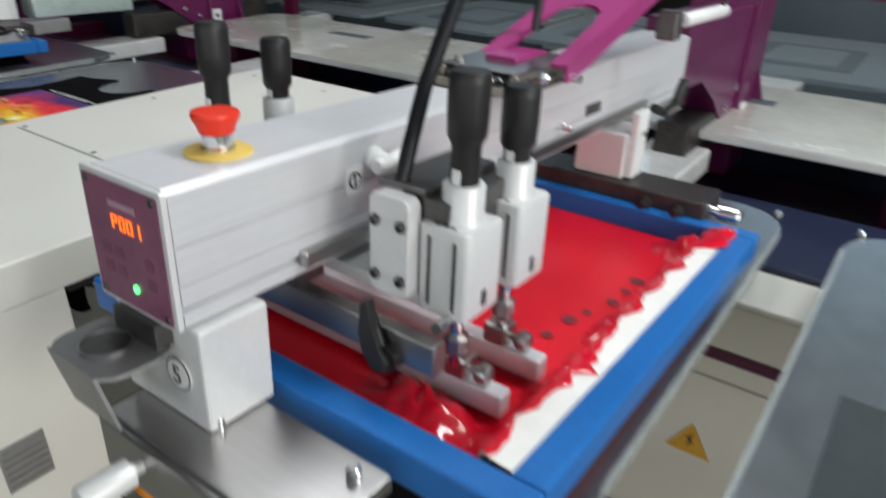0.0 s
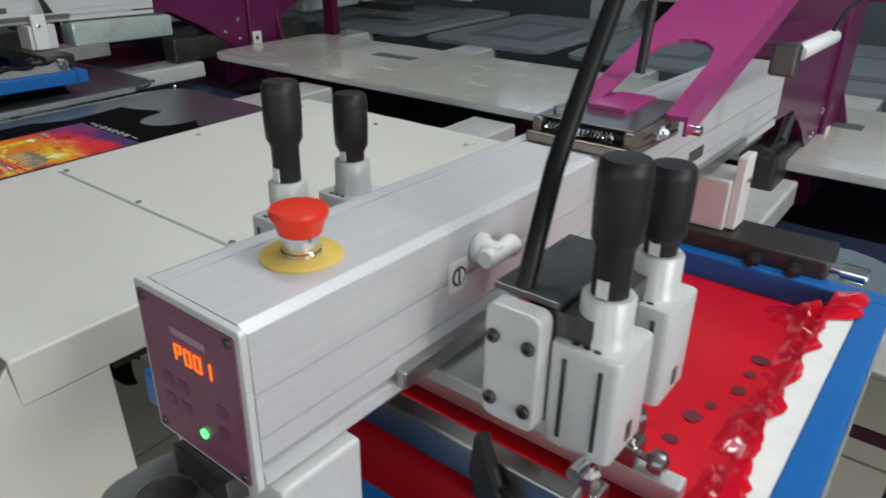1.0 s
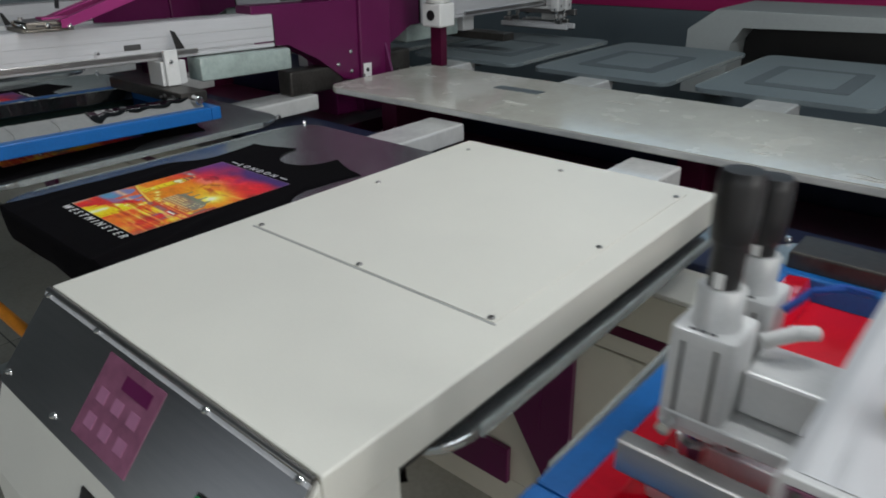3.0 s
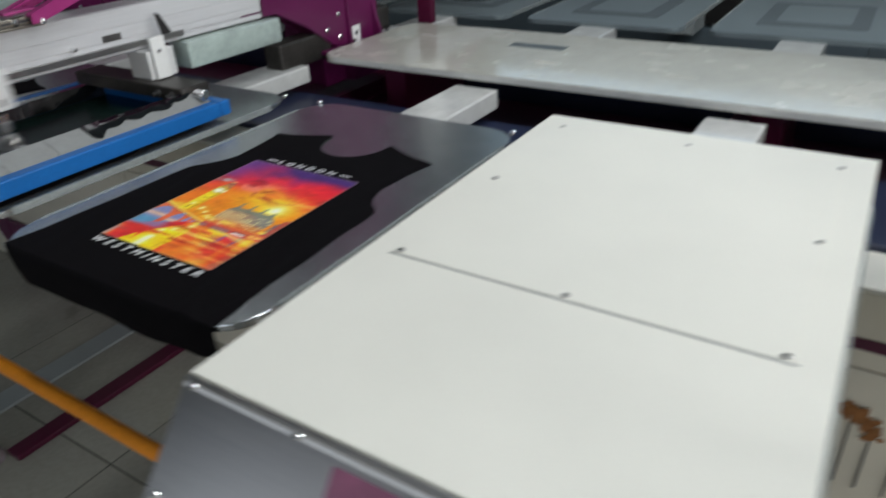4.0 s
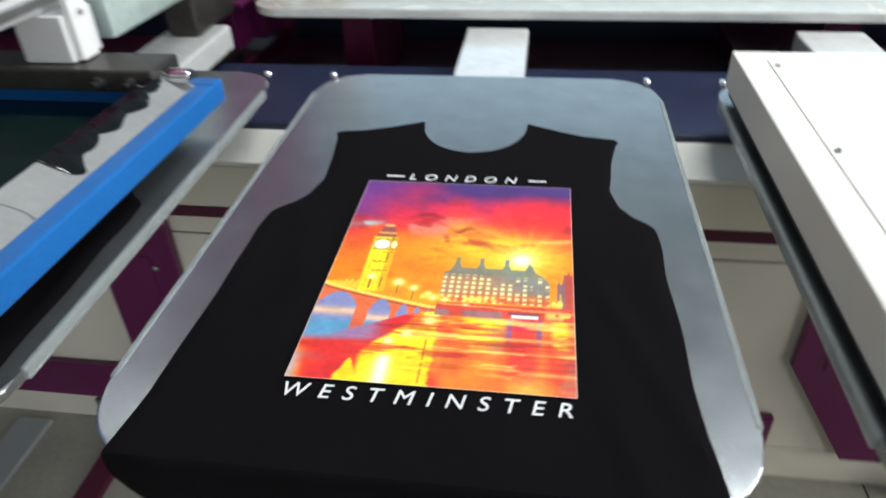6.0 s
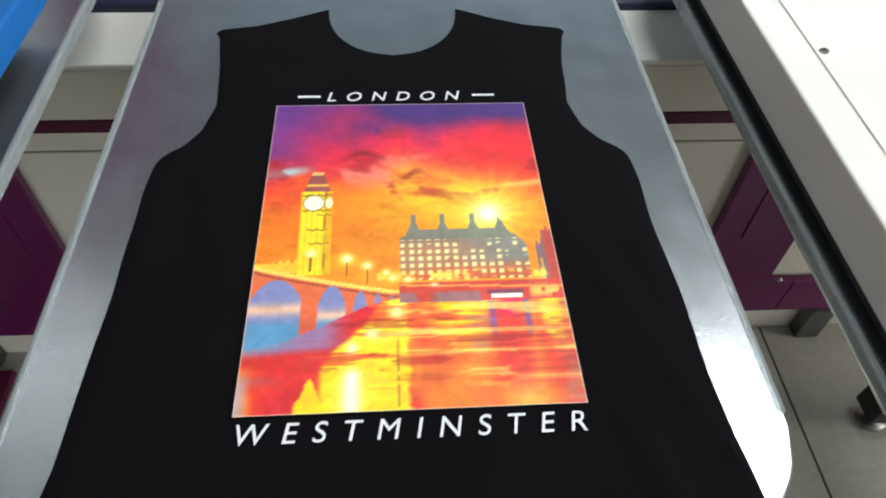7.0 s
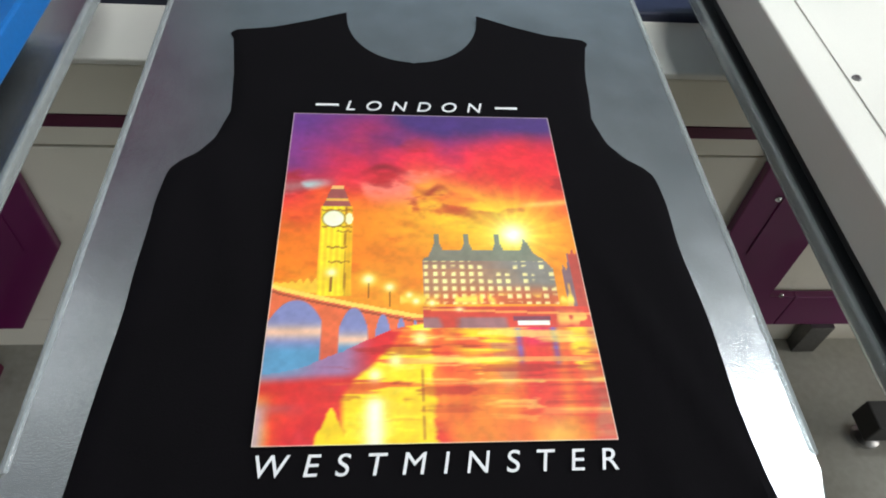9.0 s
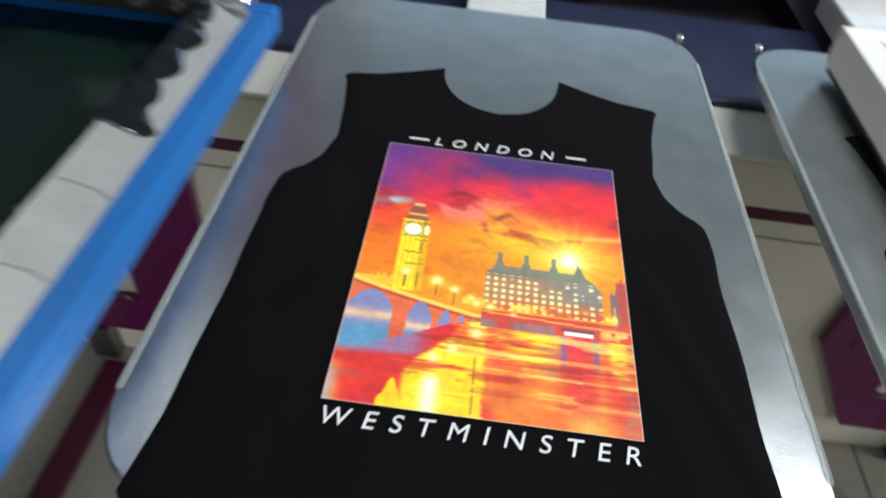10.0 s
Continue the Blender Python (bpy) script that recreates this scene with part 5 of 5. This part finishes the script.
def make_screen(x, mesh_mat, ink, lift=0.0):
    sc = thing("printing_screen", x, 0, lift, "blue framed printing screen with " + ("red" if ink is RED_INK else "black") + " ink and white tape", "printing screen", "printing screens")
    x0, x1, y0, y1, z0, z1, w = -0.262 if ink is RED_INK else -0.285, 0.330 if ink is RED_INK else 0.317, 0.385 if ink is RED_INK else 0.350, 1.112 if ink is RED_INK else 1.175, 1.0, 1.040, 0.034
    for a, b, c, d in ((x0, x1, y0, y0 + w), (x0, x1, y1 - w, y1)):
        part("frame_rail", box(a, b, c, d, z0, z1, 0.004), BLUE, sc)
    for a, b in ((x0, x0 + w), (x1 - w, x1)):
        part("frame_rail", box(a, b, y0 + w + 0.0005, y1 - w - 0.0005, z0, z1, 0.004), BLUE, sc)
    part("mesh", box(x0 + w - 0.004, x1 - w + 0.004, y0 + w - 0.004, y1 - w + 0.004, z0 + 0.001, z0 + 0.003), mesh_mat, sc, "stretched printing mesh")
    red = ink is RED_INK
    # tape leaning in from the rails, with ink smeared over its upper edge
    for side, e in ((1, x1 - w), (-1, x0 + w)):
        tw, rise = (0.034, 0.003) if red else (0.050, 0.030 if side > 0 else 0.004)

        def on_tape(y, f, out=0.0):
            wob = 1 + 0.06 * noise.noise((y * 9, side, 4.0)) + 0.03 * noise.noise((y * 40, side, 1.0))
            px = e - side * (tw * wob * f - 0.003)
            return (px + side * out * 0.5, y, z1 - 0.002 + rise * wob * f + 0.001 * noise.noise((y * 50, 3, side)) + out)

        span = list(np.linspace(y0 + w + 0.004, y1 - w - 0.004, 110))
        bm = bmesh.new()
        prev = None
        for y in span:
            row = [bm.verts.new(on_tape(y, f)) for f in (-0.12, 0.0, 0.5, 1.0)]
            row.append(bm.verts.new((e - side * (tw + 0.006), y, z0 + 0.0035)))
            if prev:
                for k in range(len(row) - 1):
                    bm.faces.new((prev[k], prev[k + 1], row[k + 1], row[k]))
            prev = row
        part("tape", bm, RED_INK if red and side < 0 else (TAPE if red else (TAPE_SHADED if side > 0 else BLACK_INK)), sc, "ink-smeared tape along the frame" if side < 0 else "white tape along the frame", smooth=True)
        if side < 0:
            continue
        if not red:
            for y in (0.47, 0.585, 0.70):
                part("tape_fold", tube([on_tape(y + 0.004 * math.sin(f * 5), f, 0.0012) for f in (0.05, 0.3, 0.6, 0.9)], 0.0013, 6), TAPE_SHADED, sc, smooth=True)
        bm = bmesh.new()
        prev = None
        fs = (0.0, 0.25, 0.5, 0.75, 1.0)
        for y in list(np.linspace(span[0], span[-1], 420)):
            if red:
                f0 = 0.80 + 0.30 * noise.noise((y * 26, 5.0, 2.0)) + 0.07 * noise.noise((y * 80, 6.0, 2.0))
                f0 -= 0.85 * float(step(0.965, 1.02, y)) + 0.55 * math.exp(-((y - 0.60) / 0.035) ** 2) * (0.7 + noise.noise((y * 60, 1.0, 1.0)))
            else:
                f0 = 0.62 - 0.20 * abs(math.sin(y * 42)) + 0.10 * noise.noise((y * 30, 5.0, 2.0)) - 0.45 * math.exp(-((y - 0.815) / 0.018) ** 2) + 0.5 * float(step(1.02, 1.16, y)) + 2.0 * float(step(0.80, 0.775, y))
            f0 = max(f0, -0.45 if red else 0.0)
            if f0 > 1.02:
                prev = None
                continue
            thick = 0.0018 + (0.0035 if red else 0.004) * max(0.0, 0.4 + noise.noise((y * 26, 2.0, 8.0))) + (0.013 * float(step(0.98, 1.04, y)) * (0.8 + noise.noise((y * 40, 3.0, 3.0))) if red else 0.0)
            row = [bm.verts.new(on_tape(y, f0 + (1.04 - f0) * f, 0.0008 + thick * math.sin(math.pi * min(1.0, 0.12 + f)) * (0.85 + 0.25 * noise.noise((y * 34, f * 3, 1.0))))) for f in fs]
            row.append(bm.verts.new((e - side * (tw + 0.012), y, z0 + 0.006)))
            if prev:
                for k in range(len(row) - 1):
                    bm.faces.new((prev[k], prev[k + 1], row[k + 1], row[k]))
            prev = row
        part("ink_smear", bm, ink, sc, "thick ink smeared over the tape", smooth=True)
    # ink as an uneven layer
    bm = bmesh.new()
    nx, ny = 84, 100
    gx, gy = np.linspace(x0 + w, x1 - w, nx), np.linspace(y0 + w, y1 - w, ny)
    hs = np.zeros((nx, ny))
    for i, px in enumerate(gx):
        for j, py in enumerate(gy):
            n1 = noise.noise((px * 24, py * 24, x))
            n2 = noise.noise((px * 70, py * 70, x + 3))
            edge = x1 - w - (0.046 if red else 0.095) + (0.012 if ink is RED_INK else 0.03) * noise.noise((py * 22, x, 2)) + 0.008 * n2
            bank = math.exp(-((px - edge + 0.004) / 0.012) ** 2) * 0.011 * (0.8 + 0.5 * n1)
            far_heap = 0.026 * math.exp(-((px - x1 + w + 0.05) / 0.035) ** 2 - ((py - y1 + 0.075) / 0.025) ** 2) * (1 + 0.8 * n2)
            heap = 0.026 * math.exp(-((px - 0.165) / 0.055) ** 2 - ((py - 0.475) / 0.032) ** 2) * (1 + 0.7 * n2)
            smear = 0.012 * math.exp(-((px - 0.258) / 0.016) ** 2 - ((py - 0.58) / 0.05) ** 2) * (1 + 1.5 * n2)
            hs[i, j] = bank + far_heap + heap + smear + 0.004 * n1 - 0.0042
    over = lambda px: max(0.0, px - (x1 - w - 0.030)) / 0.05
    grid = {}
    for i, px in enumerate(gx):
        for j, py in enumerate(gy):
            if hs[max(0, i - 1):i + 2, max(0, j - 1):j + 2].max() > 0:
                grid[i, j] = bm.verts.new((px, py, z0 + 0.0031 + max(-0.0005, hs[i, j]) + 0.030 * over(px) ** 1.4))
    for (i, j), v in list(grid.items()):
        q = [(i, j), (i + 1, j), (i + 1, j + 1), (i, j + 1)]
        if all(k in grid for k in q):
            bm.faces.new([grid[k] for k in q])
    part("ink", bm, ink, sc, "thick wet printing ink", smooth=True)
    if ink is RED_INK:
        rng = random.Random(8)
        for i in range(9):
            yy = 0.56 + i * 0.042 + rng.uniform(-0.008, 0.008)
            xx = 0.186 + rng.uniform(-0.008, 0.012) + 0.004 * i
            r = rng.uniform(0.006, 0.012)
            bm = bmesh.new()
            vs = [bm.verts.new((xx + r * rng.uniform(0.7, 1.15) * math.cos(a), yy + r * rng.uniform(0.7, 1.15) * math.sin(a), z0 + 0.0045)) for a in np.linspace(0, 2 * math.pi, 13)[:-1]]
            bm.faces.new(vs)
            part("stencil_spot", bm, SPOT, sc, "dark grey stencil spot")
    return sc


head_red, carriage_red = make_head(HEAD_X, RED_INK, 0.538, True, 1.49)
screen_red = make_screen(HEAD_X, RED_MESH, RED_INK)
head_red.matrix_basis = raised(HEAD_X, 0, 2.06, 0.30)
screen_red.matrix_basis = raised(HEAD_X, -0.010, 3.2, 1.09)
LEFT_X = SHIRT_X - PITCH
head_left, carriage_left = make_head(LEFT_X, BLACK_INK, 0.5, False, 1.59, -0.038)
screen_left = make_screen(LEFT_X, DARK_MESH, BLACK_INK, -0.034)
for hx in (LEFT_X - 1.52,):
    copy_thing(head_left, pose(hx, 0, -0.038))
for hx in (-2.98, -4.5, 0.6):
    copy_thing(head_left, pose(hx, 4.10, -0.038, 0, 0, 180))


# ---- rail in front of the machine ----
def guard_rail():
    g = thing("guard_rail", -3.1, 0.455, 0, "orange foam padded guard rail on a purple film-wrapped post", "guard rail")
    part("bar", tube([(-0.02, 0, 0.55), (0.7, 0, 0.55), (1.6, 0, 0.55), (3.4, 0, 0.55)], 0.017, 16), ORANGE, g, "orange foam padded bar", smooth=True)
    part("post_top", lathe([(0.026, 0.40), (0.026, 0.57), (0.02, 0.578)], "z", (-0.03, 0, 0), 18), PURPLE, g, smooth=True)
    rings = [(0.030 + 0.004 * math.sin(i * 2.1) + 0.002 * math.sin(i * 5.3), 0.04 + i * 0.012) for i in range(31)]
    part("film_wrap", lathe(rings, "z", (-0.03, 0, 0), 18), BUBBLE, g, "cloudy plastic film round the post", smooth=True)
    part("foot_plate", lathe([(0.05, 0), (0.05, 0.012), (0.03, 0.03), (0.024, 0.045)], "z", (-0.03, 0, 0), 18), BUBBLE, g, smooth=True)
    part("floor_beam", box(-0.005, 0.06, 0.05, 0.72, 0.0, 0.02, 0.004), MAROON, g, "purple floor beam")
    return g


guard_rail()


# a flat pale strip laid down in place of a reflection in the glossy floor
def floor_sheen():
    d = thing("floor_sheen", -3.36, 0.9, 0, "pale strip standing in for a reflection on the floor beside the machine", "cable duct")
    part("sheen_strip", box(-0.05, 0.05, -0.55, 0.30, 0.0, 0.012, 0.004), DIMPAINT, d)


floor_sheen()


# ---- far side of the hall ----
def tunnel_dryer():
    d = thing("tunnel_dryer", -2.4, 5.6, 0, "pale conveyor dryer with a magenta band behind the machine", "dryer")
    part("lower_body", box(-6.5, 6.0, 0.0, 0.9, 0.0, 0.93, 0.01), GREYWALL, d, "slate grey lower body")
    part("band", box(-6.5, 6.0, -0.01, 0.9, 0.931, 1.20, 0.004), MAGENTA, d, "magenta band")
    part("upper_body", box(-6.5, 6.0, 0.0, 0.9, 1.201, 2.1, 0.01), DIMPAINT, d)
    return d


tunnel_dryer()


def far_flash():
    f = thing("flash_dryer", -1.75, 4.35, 0, "pale arched flash curing unit with a black block standing for the shade in the opening", "flash dryer")
    out = [(-0.56, 0.60), (-0.56, 0.97), (-0.40, 1.09), (0.62, 1.09), (0.62, 1.02), (-0.24, 1.0), (-0.30, 0.90), (-0.30, 0.60)]
    part("hood", prism(out, -0.15, 0.5, "y", 0.004), DIMPAINT, f)
    # solid black block fills the opening in place of its inner shade
    part("opening", box(-0.295, 0.6, 0.1, 0.48, 0.62, 0.995), BLACK, f, "black block standing for the shade in the opening")
    part("stand", box(-0.5, 0.6, 0.1, 0.45, 0.0, 0.598), GREYWALL, f)
    return f


far_flash()


def gear_motor():
    g = thing("gear_motor", -2.72, 2.40, 0.98, "white gear motor with cooling fins above the centre board", "motor")
    part("bracket", box(-0.03, 0.03, -0.02, 0.02, -0.01, 0.17), MAROON, g)
    gb = part("gearbox", box(-0.055, 0.055, -0.05, 0.05, 0.16, 0.26, 0.008), WHITE, g)
    part("gearbox_seal", lathe([(0.022, -0.0535), (0.022, -0.0505), (0.012, -0.0515)], "y", (0, 0, 0.21), 18), BLACK, gb, smooth=True)
    m = part("motor", lathe([(0.052, 0.262), (0.056, 0.27), (0.056, 0.42), (0.045, 0.44)], "z", (0, 0, 0), 24), WHITE, g, smooth=True)
    for i in range(18):
        a = 2 * math.pi * i / 18
        fin = part("fin", box(0.054, 0.066, -0.002, 0.002, 0.275, 0.415), WHITE, m)
        fin.rotation_euler = (0, 0, a)
    return g


gear_motor()


def dried_flowers():
    """Brown seed heads drawn on the base panel as a flat decal."""
    d = thing("flower_decal", -0.93, 1.228, 0.36, "brown dried flower decal on the cream base panel", "decal")
    rng = random.Random(3)
    for x, z in ((-0.04, 0.17), (0.0, 0.14), (0.05, 0.20)):
        part("stem", box(x - 0.002, x + 0.002, -0.002, 0.0, 0.0, z), INKBAR, d)
        bm = bmesh.new()
        for i in range(22):
            a, r = rng.uniform(0, 6.28), rng.uniform(0, 0.028)
            cx, cz, s = x + r * math.cos(a), z + 0.02 + r * math.sin(a), rng.uniform(0.006, 0.012)
            yy = -0.0022 - 0.0002 * i
            bm.faces.new([bm.verts.new((cx + s * rng.uniform(0.6, 1.2) * math.cos(b), yy, cz + s * rng.uniform(0.6, 1.2) * math.sin(b))) for b in np.linspace(0, 2 * math.pi, 8)[:-1]])
        part("flower", bm, TAN, d)


dried_flowers()


# ---- floor tiles ----
TILE = 0.80
tile_mesh = None
floor_ob = bpy.data.objects["floor"]
for i in range(-4, 3):
    for j in range(-2, 3):
        x, y = -2.783 + i * TILE, 0.640 + j * TILE
        bm = box(0.0025, TILE - 0.0025, 0.0025, TILE - 0.0025, 0.0, 0.004, 0.001, 1) if tile_mesh is None else None
        if tile_mesh is None:
            ob = part("tile", bm, FLOOR, floor_ob)
            tile_mesh = ob.data
        else:
            ob = new("tile", tile_mesh)
            ob.parent = floor_ob
        ob.location = (x, y, -0.0025)
rest = bmesh.new()
for i in range(-8, 10):
    for j in range(-6, 9):
        if not (-4 <= i < 3 and -2 <= j < 3):
            x, y = -2.783 + i * TILE, 0.640 + j * TILE
            if -9 < x < 4.2 and -3.7 < y < 6.4:
                box(x + 0.0025, x + TILE - 0.0025, y + 0.0025, y + TILE - 0.0025, -0.0025, 0.0015, bm=rest)
tagged(part("outer_tiles", rest, FLOOR, floor_ob), kind="stuff")


# ---- what moves ----
INDEX = [(0.0, 0.0), (0.9, 0.0), (1.0, 0.0), (1.1, 0.015), (1.2, 0.06), (1.3, 0.125), (1.4, 0.21), (1.5, 0.305), (1.6, 0.40), (1.7, 0.49), (1.8, 0.57), (1.9, 0.635), (2.0, 0.685), (2.1, 0.725), (2.2, 0.75), (2.3, 0.76), (2.4, 0.76), (9.5, 0.76), (9.6, 0.76), (9.7, 0.770), (9.8, 0.790), (9.9, 0.820), (10.0, 0.860)]
STROKE = [(0.0, 0.5), (3.7, 0.5), (3.9, 0.54), (4.2, 0.80), (4.4, 0.94), (4.6, 1.03), (4.8, 1.04), (5.0, 1.035), (5.1, 1.01), (5.2, 0.963), (5.5, 0.70), (5.8, 0.52), (6.0, 0.5), (10.0, 0.5)]

LIFT = [(0.0, 1.6), (2.7, 1.6), (3.0, 1.55), (3.2, 1.0), (3.5, 0.1), (3.7, 0.0), (4.6, 0.0), (4.75, 0.1), (4.9, 0.4), (5.0, 0.7), (5.2, 1.2), (5.5, 1.6), (10.0, 1.6)]


def motions():
    for pl, x in near_platens:
        walk(pl, [(t, pose(x - s, YC, TOP)) for t, s in INDEX])
    for sh, x in shirts:
        walk(sh, [(t, pose(x - s, 0, 0)) for t, s in INDEX])
    for pl, x in far_platens:
        walk(pl, [(t, pose(x + s, 3.175, TOP)) for t, s in INDEX])
    for ob, z in ((head_left, -0.038), (screen_left, -0.034)):
        walk(ob, [(t, raised(LEFT_X, z, a)) for t, a in LIFT])
    walk(carriage_left, [(t, pose(0, y, 0)) for t, y in STROKE])


motions()
